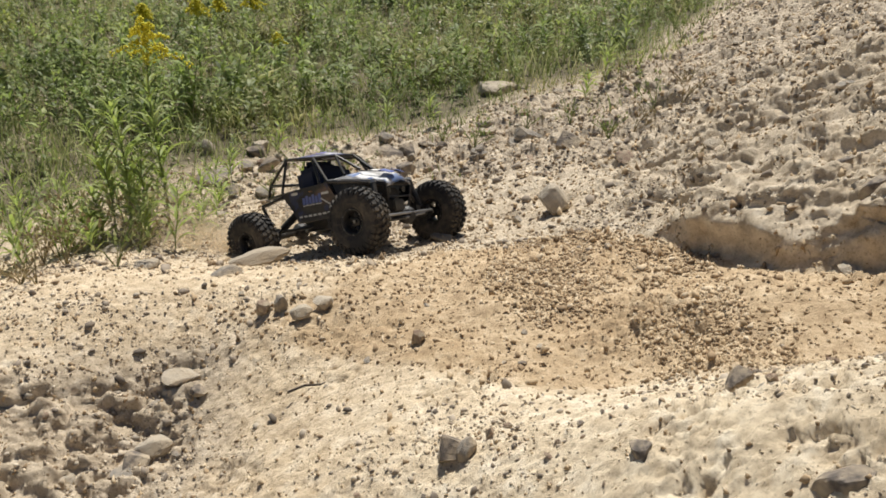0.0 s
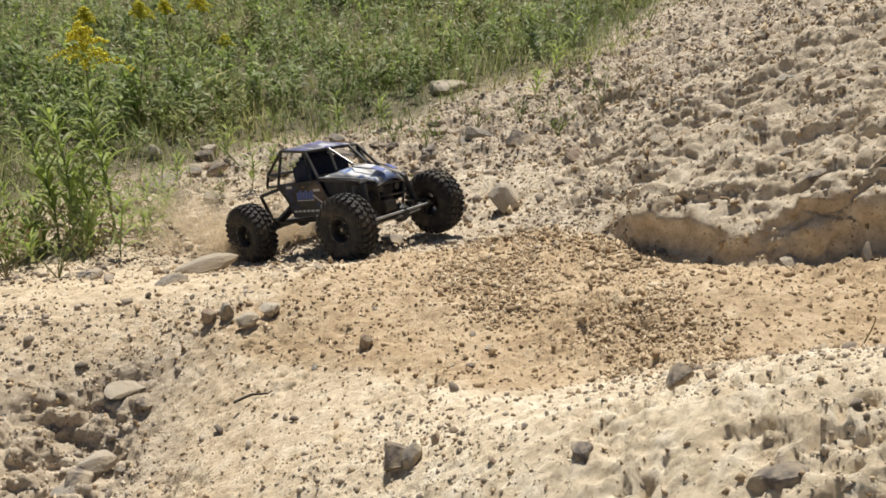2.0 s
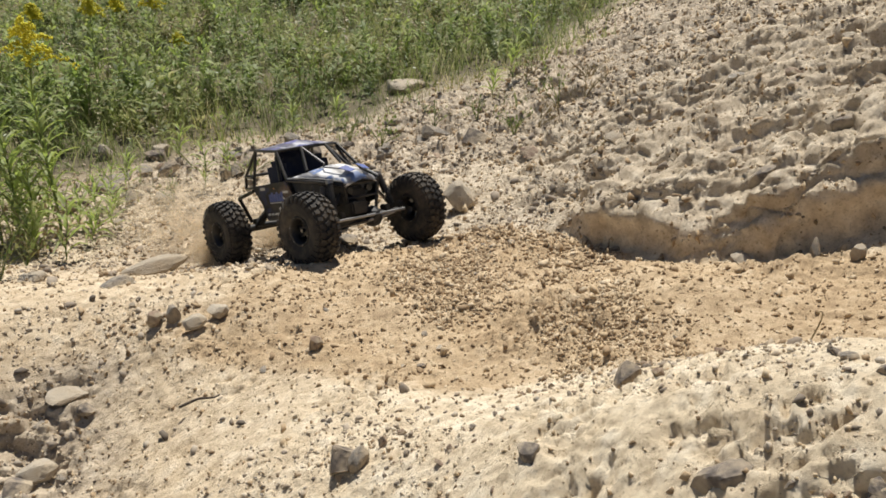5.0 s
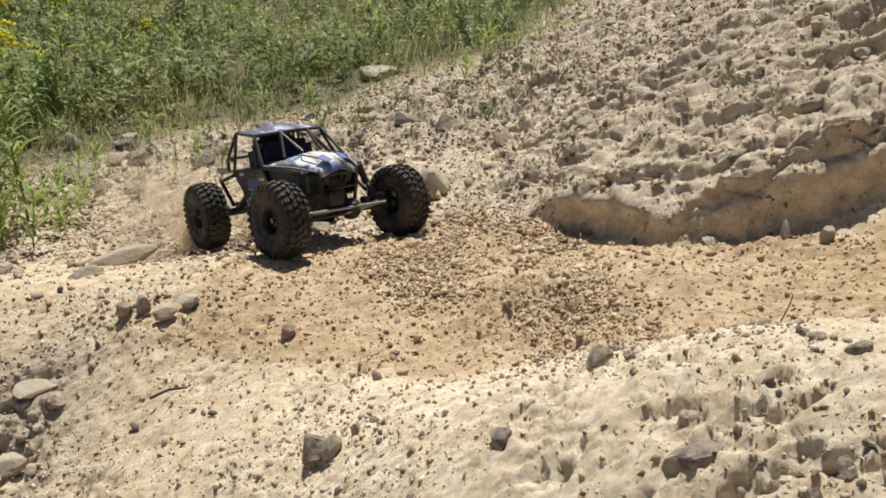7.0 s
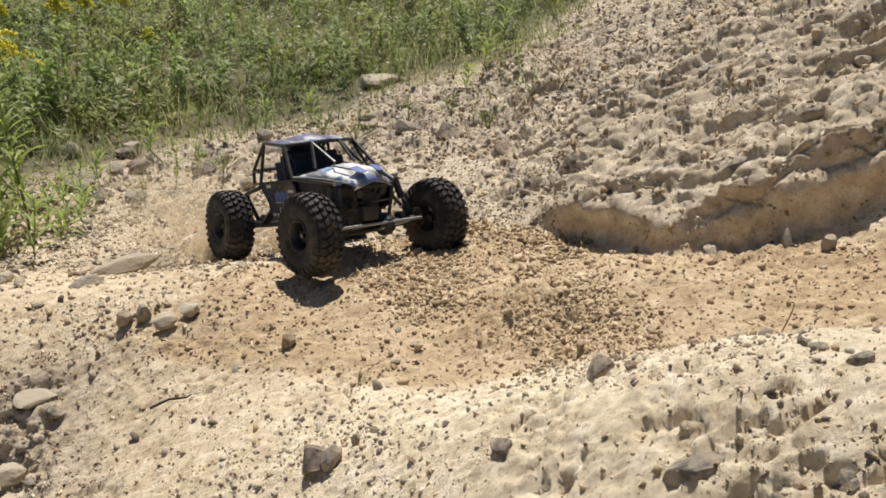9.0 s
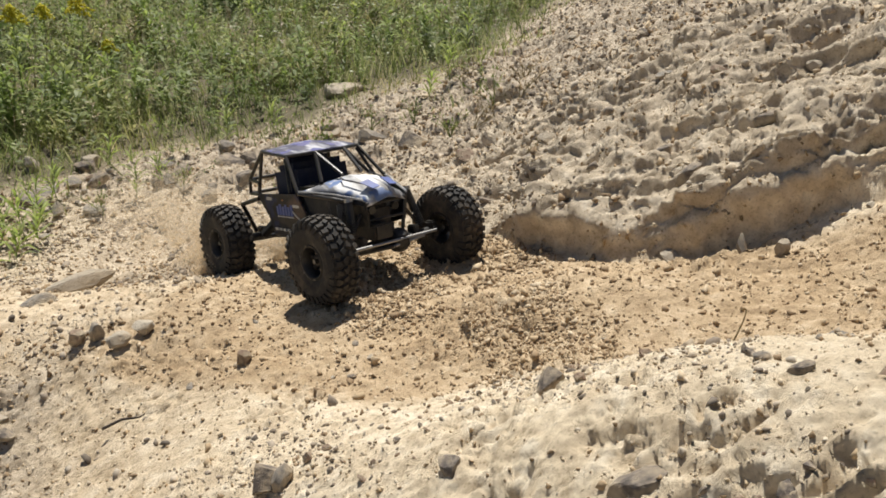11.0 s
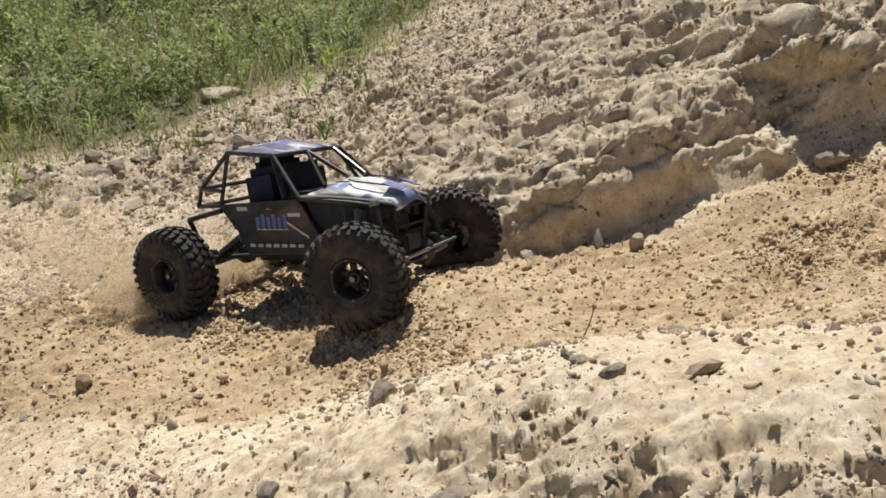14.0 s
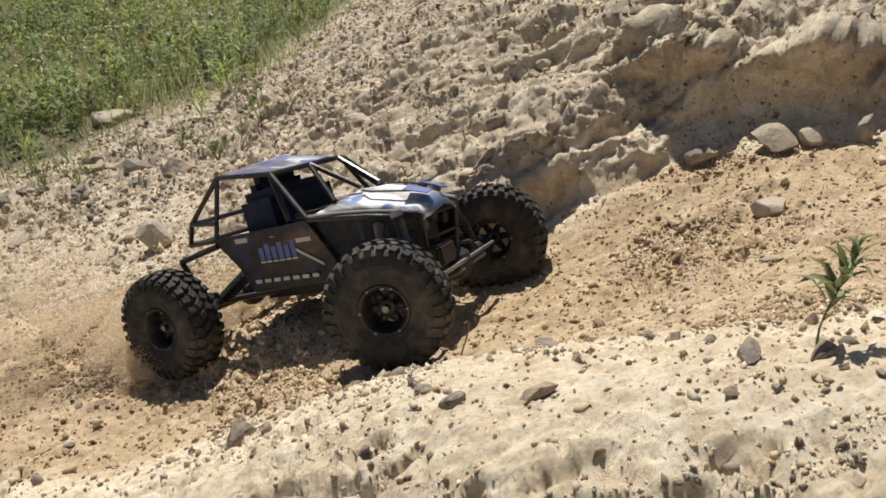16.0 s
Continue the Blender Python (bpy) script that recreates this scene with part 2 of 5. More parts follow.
# Edges of the loose brown soil, as y over x.
RUT_NEAR = [(-0.55, 1.40), (-0.324, 1.27), (-0.191, 1.155), (-0.103, 1.11), (0.004, 1.03), (0.072, 0.98), (0.149, 0.93), (0.221, 0.93), (0.281, 0.905), (0.368, 0.85), (0.485, 0.80), (0.56, 0.69), (0.62, 0.60), (0.67, 0.50), (0.74, 0.41), (1.2, 0.2)]
RUT_FAR = [(-0.55, 1.44), (-0.28, 1.33), (-0.17, 1.47), (-0.005, 1.60), (0.179, 1.68), (0.308, 1.68), (0.40, 1.50), (0.475, 1.33), (0.52, 1.24), (0.575, 1.165), (0.72, 1.10), (0.90, 1.06), (1.0, 1.02), (1.12, 0.86), (1.3, 0.66)]


def along_line(line, x, y):
    """Signed distance to a line (plus: to its left) and how far along it, from 0 to 1."""
    best, side, far = np.full(x.shape, 1e9), np.zeros(x.shape), np.zeros(x.shape)
    for k in range(len(line) - 1):
        (ax, ay), (bx, by) = line[k], line[k + 1]
        dx, dy = bx - ax, by - ay
        s = np.clip(((x - ax) * dx + (y - ay) * dy) / (dx * dx + dy * dy), 0, 1)
        ox, oy = x - ax - s * dx, y - ay - s * dy
        d = np.hypot(ox, oy)
        near = d < best
        side = np.where(near, np.sign(dx * oy - dy * ox), side)
        far = np.where(near, (k + s) / (len(line) - 1), far)
        best = np.minimum(best, d)
    return best * side, far


def meadow_edge(x):
    return np.interp(x, [-9, -1.35, -1.1, -0.8, -0.5, 0.2, 0.7, 1.95, 3.2, 6], [1.6, 1.75, 2.2, 2.5, 2.75, 3.0, 3.1, 5.5, 8, 12])


def close_by(x, y):
    """One where the film looks closely, falling to nought further out."""
    return smooth(1.6, 0.3, np.hypot(np.maximum(np.abs(x - 0.3) - 1.4, 0), np.maximum(np.abs(y - 1.8) - 1.6, 0)))


def zones(x, y):
    """Shares of loose brown soil, of grey stony soil and of meadow."""
    w = (0.10 * vnoise(x, y, 0.35, 3) + 0.04 * vnoise(x, y, 0.09, 4)) * close_by(x, y)
    lo = np.interp(x, [p[0] for p in RUT_NEAR], [p[1] for p in RUT_NEAR])
    hi = np.interp(x, [p[0] for p in RUT_FAR], [p[1] for p in RUT_FAR])
    v = 0.35 * w + 0.010 * vnoise(x, y, 0.025, 5)
    rut = smooth(-0.025, 0.03, y - lo + v) * smooth(-0.03, 0.05, hi - y + 1.3 * v) * smooth(-0.5, -0.25, x + w) * smooth(1.7, 1.2, x)
    meadow = smooth(-0.1, 0.35, y - meadow_edge(x) + 2 * w)
    mound = smooth(1.75, 2.15, y + 0.35 * np.clip(x - 0.8, -1, 1) + 1.2 * w) * (1 - meadow)
    lowleft = 0.75 * smooth(-0.36, -0.55, x + 1.5 * w) * smooth(1.35, 1.15, y + w)
    back = 0.70 * smooth(1.35, 1.75, y + 0.30 * x + w) * (1 - meadow)
    bank = 0.6 * smooth(-0.01, 0.05, along_line(LEDGE, x, y)[0] + 0.3 * w) * smooth(0.3, 0.45, x) * (1 - meadow)
    bank = np.maximum(bank, 0.7 * smooth(-0.01, 0.05, along_line(SCARP, x, y)[0] + 0.3 * w) * smooth(0.8, 0.95, x) * smooth(0.3, 0.6, y) * (1 - meadow))
    return rut, np.clip(np.maximum(np.maximum(mound, back), bank) + lowleft, 0, 1), meadow


def faces(x, y):
    """Distances behind the feet of the ledge and the scarp, and the share of each face there."""
    w = (0.030 * vnoise(x, y, 0.13, 21) + 0.016 * vnoise(x, y, 0.05, 22)) * close_by(x, y)
    d, far = along_line(LEDGE, x, y)
    e, fae = along_line(SCARP, x, y)
    return d + w, np.clip(far / 0.16, 0, 1) * np.clip((1 - far) / 0.3, 0, 1), e + w, np.clip(fae / 0.2, 0, 1) * np.clip((1 - fae) / 0.25, 0, 1)


def broad(x, y):
    z = np.full(x.shape, MEADOW_LEVEL)
    for cx, cy, r, h in HILLS:
        z = z + h * np.exp(-((x - cx) ** 2 + (y - cy) ** 2) / (2 * r * r))
    d, a, e, b = faces(x, y)
    z = z + LEDGE_HEIGHT * a * (0.36 * smooth(-0.01, 0.03, d) + 0.64 * smooth(-0.01, 0.17, d)) * np.exp(-np.maximum(d, 0) / 0.35)
    return z + SCARP_HEIGHT * b * smooth(-0.01, 0.045, e) * np.exp(-np.maximum(e, 0) / 0.4)


def billow(x, y, wave, seed, octaves=3, gain=0.55):
    """Rounded lumps parted by creases, about -0.5 to 0.5."""
    z, amp, total = 0.0, 1.0, 0.0
    for k in range(octaves):
        c, s = math.cos(0.7 + 1.3 * k), math.sin(0.7 + 1.3 * k)
        z = z + amp * (1.6 * np.abs(vnoise(x * c - y * s, x * s + y * c, wave, seed + k)) - 0.5)
        total += amp
        amp, wave = amp * gain, wave * 0.47
    return z / total


def chunks(x, y, size, seed, fill):
    """Flat-topped broken pieces with sloping sides, some of them missing; 0 to 1."""
    wx, wy = x + 0.3 * size * vnoise(x, y, 0.6 * size, seed + 1), y + 0.3 * size * vnoise(x, y, 0.6 * size, seed + 2)
    d1, d2, val = cells(wx, wy, size, seed)
    return (val < fill) * (0.4 + 0.6 * val / fill) * smooth(0.02, 0.34, d2 - d1)


def blot(x, y, cx, cy, rx, ry):
    return np.exp(-((x - cx) / rx) ** 2 - ((y - cy) / ry) ** 2)


def detail(x, y, level):
    """Fine relief, in metres along the ground's normal."""
    rut, grey, meadow = zones(x, y)
    d, a, e, b = faces(x, y)
    track, _ = along_line([(-0.6, 2.1), (-0.2, 1.85), (0.05, 1.65), (0.2, 1.45), (0.42, 1.2), (0.7, 0.9)], x, y)
    calm = 1 - 0.5 * smooth(0.24, 0.12, np.abs(track))
    patch = smooth(-0.35, 0.35, vnoise(x, y, 0.19, 44) + 0.4 * vnoise(x, y, 0.06, 45))
    # crust: nearly even, with small creases and broken hollows
    broken = blot(x, y, 0.285, 0.672, 0.055, 0.030) + blot(x, y, 0.215, 0.685, 0.035, 0.05) + blot(x, y, 0.205, 0.575, 0.04, 0.05) + blot(x, y, 0.33, 0.40, 0.07, 0.03) + 0.8 * blot(x, y, 0.40, 0.392, 0.05, 0.025) + 0.8 * blot(x, y, -0.15, 0.78, 0.05, 0.05)
    broken = np.clip(broken + 0.8 * smooth(0.40, 0.75, vnoise(x, y, 0.16, 95) + 0.3 * vnoise(x, y, 0.05, 96)), 0, 1)
    hard = -0.0036 * billow(x, 1.3 * y, 0.050, 31, 3, 0.75) - 0.0036 * billow(x, 1.3 * y, 0.014, 36, 2, 0.8) + 0.0030 * patch * chunks(x, y, 0.016, 59, 0.45)
    hard = hard - broken * (0.015 * chunks(x, 1.2 * y, 0.030, 97, 0.55) + 0.008 * chunks(x, 1.2 * y, 0.014, 98, 0.6) + 0.006 * billow(x, y, 0.02, 99, 2, 0.7))
    # loose soil: clods between smoother drifts
    heap = 0.25 + 0.75 * smooth(-0.2, 0.4, vnoise(x, y, 0.16, 47) + 0.9 * blot(x, y, 0.2, 1.0, 0.22, 0.10) - 0.2)
    loose = 0.007 * vnoise(x, y, 0.11, 48) + 0.006 * billow(x, y, 0.05, 43, 2) + heap * (0.0080 * chunks(x, y, 0.022, 46, 0.5) + 0.0060 * chunks(x, y, 0.012, 49, 0.6) - 0.006 * billow(x, y, 0.03, 50, 2, 0.7))
    # stony slope: long lumps that run down towards the left, crusted and pitted
    up = y + 1.1 * level
    sx, sy = x + 0.5 * up, up - 0.45 * x
    crags = 0.044 * billow(0.7 * sx, 1.5 * sy, 0.23, 64, 3, 0.55) - 0.014 * (0.4 + 0.6 * patch) * billow(0.8 * sx, 1.3 * sy, 0.055, 70, 3, 0.8) + 0.008 * chunks(x, up, 0.045, 67, 0.4) - 0.013 * chunks(x, up, 0.05, 68, 0.22) - 0.008 * chunks(0.8 * sx, 1.3 * sy, 0.022, 69, 0.45) + 0.004 * chunks(x, up, 0.012, 71, 0.5)
    crags = crags - 0.016 * smooth(0.35, 0.7, vnoise(sx, 1.4 * sy, 0.085, 74))
    brow = np.clip(smooth(-0.03, 0.02, d) * smooth(0.34, 0.10, d) * a + smooth(-0.02, 0.02, e) * smooth(0.2, 0.06, e) * b, 0, 1)
    crags = crags + brow * 0.018 * billow(x, up, 0.10, 84, 4, 0.65)
    stony = np.clip(smooth(0.55, 0.9, grey) + smooth(-0.02, 0.05, d) * smooth(0.35, 0.5, x) + smooth(-0.02, 0.05, e) * smooth(0.85, 0.95, x) * smooth(0.4, 0.7, y), 0, 1) * (1 - meadow)
    rubble = blot(x, y, -0.62, 1.10, 0.26, 0.20)
    crags = crags + rubble * (0.036 * chunks(x, y, 0.055, 76, 0.6) + 0.020 * chunks(x, y, 0.026, 78, 0.6) - 0.022 * billow(x, y, 0.05, 79, 3, 0.7) - 0.02)
    plain_share = (1 - rut) * (1 - stony) * (1 - meadow)
    z = rut * (1 - stony) * loose + plain_share * hard + stony * crags * calm + 0.008 * vnoise(x, y, 0.22, 31) * calm
    return close_by(x, y) * z


def surface(x, y):
    """The ground's points over a plan of x and y, as three arrays; the ledges lean out over their feet."""
    x, y = np.asarray(x, float), np.asarray(y, float)
    z, s = broad(x, y), 0.012
    gx, gy = (broad(x + s, y) - z) / s, (broad(x, y + s) - z) / s
    steep = np.hypot(gx, gy) + 1e-6
    k = np.sqrt(1 + steep * steep)
    d, a, e, b = faces(x, y)
    lean = 0.050 * a * smooth(0.0, 0.035, d) * smooth(0.18, 0.05, d) + 0.055 * b * smooth(0.0, 0.045, e) * smooth(0.16, 0.06, e)
    lean = lean * (0.6 + 0.4 * vnoise(x, y, 0.10, 86)) * close_by(x, y) * np.minimum(1, steep)
    h = detail(x, y, z)
    return x - gx / k * h - gx / steep * lean, y - gy / k * h - gy / steep * lean, z + h / k


def spread(bands, reach, grow=1.13):
    """Grid lines: bands of (from, to, step), then ever wider steps out to the horizon."""
    inner = list(np.concatenate([np.arange(*b) for b in bands]))
    left, right = [], []
    a, b, s, r = inner[0], inner[-1], bands[0][2], bands[-1][2]
    while a > -reach:
        s *= grow
        a -= s
        left.append(a)
    while b < reach:
        r *= grow
        b += r
        right.append(b)
    return np.array(left[::-1] + inner + right)


def ground_sheet():
    xs, ys = spread([(-1.05, -0.5, 0.006), (-0.5, 0.0, 0.0042), (0.0, 0.95, 0.0032), (0.95, 1.65, 0.0055)], 140), spread([(0.28, 0.80, 0.0028), (0.80, 1.4, 0.0034), (1.4, 2.0, 0.005), (2.0, 3.4, 0.009)], 140)
    X, Y = np.meshgrid(xs, ys)
    nx, ny = len(xs), len(ys)
    points = np.stack(surface(X, Y), -1)
    me = bpy.data.meshes.new("ground")
    me.vertices.add(nx * ny)
    me.vertices.foreach_set("co", points.astype(np.float32).ravel())
    i = (np.arange(ny - 1)[:, None] * nx + np.arange(nx - 1)[None]).ravel()
    quads = np.stack([i, i + 1, i + nx + 1, i + nx], -1).astype(np.int32)
    me.loops.add(quads.size)
    me.loops.foreach_set("vertex_index", quads.ravel())
    me.polygons.add(len(quads))
    me.polygons.foreach_set("loop_start", np.arange(0, quads.size, 4, dtype=np.int32))
    me.update(calc_edges=True)
    me.polygons.foreach_set("use_smooth", np.ones(len(quads), bool))
    rut, grey, meadow = zones(X, Y)
    tan = np.maximum(rut * (0.86 + 0.14 * vnoise(X, Y, 0.10, 9)), 0.42 * smooth(0.15, -0.25, X + 0.1 * vnoise(X, Y, 0.2, 8)))
    col = me.color_attributes.new("soil", "FLOAT_COLOR", "POINT")
    col.data.foreach_set("color", np.stack([tan, grey * (1 - rut), meadow, np.ones_like(rut)], -1).astype(np.float32).ravel())
    me.materials.append(SOIL)
    return tagged(new("ground", me), "pale sandy ground with ruts, pits, an eroded ledge and a gravel mound", "ground", kind="structure"), xs, ys, points


ground, GRID_X, GRID_Y, GRID = ground_sheet()


def lie(x, y):
    """Points on the ground's mesh over a plan of x and y, as an array of rows."""
    x, y = np.asarray(x, float), np.asarray(y, float)
    i, j = np.clip(np.searchsorted(GRID_X, x) - 1, 0, len(GRID_X) - 2), np.clip(np.searchsorted(GRID_Y, y) - 1, 0, len(GRID_Y) - 2)
    u = ((x - GRID_X[i]) / (GRID_X[i + 1] - GRID_X[i]))[..., None]
    v = ((y - GRID_Y[j]) / (GRID_Y[j + 1] - GRID_Y[j]))[..., None]
    return (GRID[j, i] * (1 - u) + GRID[j, i + 1] * u) * (1 - v) + (GRID[j + 1, i] * (1 - u) + GRID[j + 1, i + 1] * u) * v


def height(x, y):
    return lie(x, y)[..., 2]


def ground_z(x, y):
    """The ground's height under a place, found on the leaning surface."""
    u, v = np.array([x], float), np.array([y], float)
    for _ in range(4):
        px, py, pz = lie(u, v).T
        u, v = u + 0.7 * (x - px), v + 0.7 * (y - py)
    return float(pz[0])


# ---- shapes ----
def part(name, bm, mat, parent, label="", smooth_faces=False):
    me = bpy.data.meshes.new(name)
    bm.normal_update()
    bm.to_mesh(me)
    bm.free()
    me.materials.append(mat)
    if smooth_faces:
        me.polygons.foreach_set("use_smooth", np.ones(len(me.polygons), bool))
    ob = new(name, me)
    ob.parent = parent
    return tagged(ob, label)


def tube(bm, a, b, r, seg=8, r2=None):
    a, b = Vector(a), Vector(b)
    q = (b - a).to_track_quat("Z", "Y").to_matrix()
    rings = []
    for p, rad in ((a, r), (b, r if r2 is None else r2)):
        rings.append([bm.verts.new(p + q @ Vector((rad * math.cos(k * math.tau / seg), rad * math.sin(k * math.tau / seg), 0))) for k in range(seg)])
    for k in range(seg):
        bm.faces.new((rings[0][k], rings[0][(k + 1) % seg], rings[1][(k + 1) % seg], rings[1][k]))
    bm.faces.new(rings[0][::-1]), bm.faces.new(rings[1])
    return bm


def block(bm, centre, size, m=None, bevel=0.0):
    made = bmesh.ops.create_cube(bm, size=1.0)["verts"]
    for v in made:
        v.co = Vector((v.co.x * size[0], v.co.y * size[1], v.co.z * size[2]))
    if bevel:
        edges = {e for v in made for e in v.link_edges}
        made = list({v for f in bmesh.ops.bevel(bm, geom=list(edges), offset=bevel, segments=2, affect="EDGES")["faces"] for v in f.verts} | {v for v in made if v.is_valid})
    for v in made:
        v.co = (m @ v.co if m else v.co) + Vector(centre)
    return bm


def lathe(bm, profile, seg=40, closed=True):
    """Turns a profile of (y, radius) about the y axis."""
    n = len(profile)
    rings = [[bm.verts.new((r * math.sin(k * math.tau / seg), y, r * math.cos(k * math.tau / seg))) for y, r in profile] for k in range(seg)]
    for k in range(seg):
        a, b = rings[k], rings[(k + 1) % seg]
        for j in range(n if closed else n - 1):
            bm.faces.new((a[j], b[j], b[(j + 1) % n], a[(j + 1) % n]))
    return bm


def plate(bm, points, thick):
    """A thin sheet through points in order, with thickness."""
    vs = [bm.verts.new(p) for p in points]
    f = bm.faces.new(vs)
    bm.normal_update()
    n = f.normal.copy()
    low = [bm.verts.new(v.co - n * thick) for v in vs]
    bm.faces.new(low[::-1])
    for k in range(len(vs)):
        bm.faces.new((vs[k], low[k], low[(k + 1) % len(vs)], vs[(k + 1) % len(vs)]))
    return bm


# ---- the crawler ----
R_TYRE, HALF_BASE, HALF_TRACK = 0.073, 0.178, 0.133
crawler = tagged(new("rc_rock_crawler"), "dusty black and silver radio-controlled rock crawler with knobbly tyres", "rc crawler")
UP = 0.073


def P(x, y, z):
    return Vector((x, y, z + UP))


def tyre_bmesh():
    bm = bmesh.new()
    side = [(-0.019, 0.026), (-0.026, 0.030), (-0.0315, 0.040), (-0.0325, 0.052), (-0.030, 0.0625), (-0.024, 0.0665), (-0.012, 0.0682), (0.0, 0.0686)]
    lathe(bm, side + [(-y, r) for y, r in side[-2::-1]], 56)
    count = 30
    for k in range(count):
        for y, turn, skew, lng, wid, tall in ((-0.0072, 0.0, 24, 0.0088, 0.0125, 0.0085), (0.0072, 0.5, -24, 0.0088, 0.0125, 0.0085),
                                             (-0.0210, 0.25, -10, 0.0090, 0.0140, 0.0095), (0.0210, 0.75, 10, 0.0090, 0.0140, 0.0095)):
            a = (k + turn) * 360 / count
            lug = bmesh.ops.create_cube(bm, size=1.0)["verts"]
            for v in lug:
                s = 0.82 if v.co.z > 0 else 1.1
                v.co = Vector((v.co.x * lng * s, v.co.y * wid * s, v.co.z * tall))
            drop = 0.0025 if abs(y) > 0.015 else 0
            lean = math.copysign(-16 if abs(y) > 0.015 else -3, -y)
            m = pose(0, 0, 0, 0, a, 0) @ pose(0, y, 0.0690 - drop, lean, 0, skew)
            for v in lug:
                v.co = m @ v.co
        # shoulder bars that run down the sidewall
        for sgn, turn in ((-1, 0.25), (1, 0.75)):
            bar = bmesh.ops.create_cube(bm, size=1.0)["verts"]
            m = pose(0, 0, 0, 0, (k + turn) * 360 / count, 0) @ pose(0, sgn * 0.0312, 0.0610, sgn * 14, 0, 0)
            for v in bar:
                v.co = m @ Vector((v.co.x * (0.0072 if v.co.z > 0 else 0.004), v.co.y * 0.004, v.co.z * 0.011))
    bmesh.ops.scale(bm, vec=(1, 0.84, 1), verts=bm.verts)
    return bm


def rim_bmesh():
    bm = bmesh.new()
    lathe(bm, [(-0.022, 0.0275), (-0.0265, 0.0300), (-0.0275, 0.0275), (-0.025, 0.0250), (-0.010, 0.0215), (0.012, 0.0215), (0.025, 0.0250), (0.0275, 0.0275), (0.0265, 0.0300), (0.020, 0.0275), (0.01, 0.026), (-0.01, 0.026)], 36)
    lathe(bm, [(-0.012, 0.002), (-0.012, 0.009), (-0.007, 0.0105), (0.0, 0.0105), (0.0, 0.002)], 18)
    for k in range(6):
        m = pose(0, 0, 0, 0, k * 60, 0)
        spoke = bmesh.ops.create_cube(bm, size=1.0)["verts"]
        for v in spoke:
            v.co = m @ Vector((v.co.x * (0.009 if v.co.z < 0 else 0.007), v.co.y * 0.006 - 0.006, 0.015 + v.co.z * 0.016))
    bmesh.ops.scale(bm, vec=(1, 0.84, 1), verts=bm.verts)
    return bm


def bolts_bmesh():
    bm = bmesh.new()
    for k in range(6):
        a = k * math.tau / 6
        tube(bm, (0.0272 * math.sin(a), -0.0230, 0.0272 * math.cos(a)), (0.0272 * math.sin(a), -0.0247, 0.0272 * math.cos(a)), 0.0016, 6)
        tube(bm, (0.0272 * math.sin(a), 0.0230, 0.0272 * math.cos(a)), (0.0272 * math.sin(a), 0.0247, 0.0272 * math.cos(a)), 0.0016, 6)
    tube(bm, (0, -0.010, 0), (0, -0.0165, 0), 0.0042, 6)
    return bm


WHEELS = {}
tyre_mesh = rim_mesh = bolt_mesh = None
for key, wx, wy in (("rear_right", -1, -1), ("rear_left", -1, 1), ("front_right", 1, -1), ("front_left", 1, 1)):
    if tyre_mesh is None:
        wheel = part("wheel", rim_bmesh(), RIM, crawler, "black beadlock wheel with six spokes")
        tyre = part("tyre", tyre_bmesh(), RUBBER, wheel, "dusty black knobbly rubber tyre")
        ring = tagged(part("wheel_bolts", bolts_bmesh(), BOLT, wheel, "small bright bolts"), kind="stuff")
        rim_mesh, tyre_mesh, bolt_mesh = wheel.data, tyre.data, ring.data
        rim_mesh.polygons.foreach_set("use_smooth", np.ones(len(rim_mesh.polygons), bool))
    else:
        wheel = tagged(new("wheel", rim_mesh), "black beadlock wheel with six spokes")
        wheel.parent = crawler
        for n, me, lab in (("tyre", tyre_mesh, "dusty black knobbly rubber tyre"), ("wheel_bolts", bolt_mesh, "small bright bolts")):
            o = tagged(new(n, me), lab)
            o.parent = wheel
            if n == "wheel_bolts":
                tagged(o, kind="stuff")
    WHEELS[key] = (wheel, wx * HALF_BASE, wy * HALF_TRACK)


def axle(front):
    bm = bmesh.new()
    tube(bm, (0, -0.10, 0), (0, 0.10, 0), 0.0085, 12)
    tube(bm, (0, -0.100, 0), (0, -0.090, 0), 0.014, 12), tube(bm, (0, 0.100, 0), (0, 0.090, 0), 0.014, 12)
    bmesh.ops.create_icosphere(bm, subdivisions=2, radius=0.022, matrix=Matrix.Translation((0.004, 0.018, 0)))
    block(bm, (-0.016 if front else 0.016, 0.018, 0.002), (0.022, 0.02, 0.02), bevel=0.003)
    for s in (-1, 1):
        block(bm, (0, s * 0.055, 0.012), (0.022, 0.012, 0.014), bevel=0.002)
    ob = part("axle", bm, BLACK, crawler, "black solid axle with round differential", False)
    if front:
        bm = bmesh.new()
        tube(bm, (0.022, -0.088, 0.004), (0.022, 0.088, 0.004), 0.0028, 8)
        part("steering_link", bm, STEEL, ob, "worn steel steering rod")
        part("servo", block(bmesh.new(), (0.006, -0.02, 0.024), (0.032, 0.036, 0.026), bevel=0.003), BLACK, ob, "black steering servo")
    return ob


AXLE_REAR, AXLE_FRONT = axle(False), axle(True)

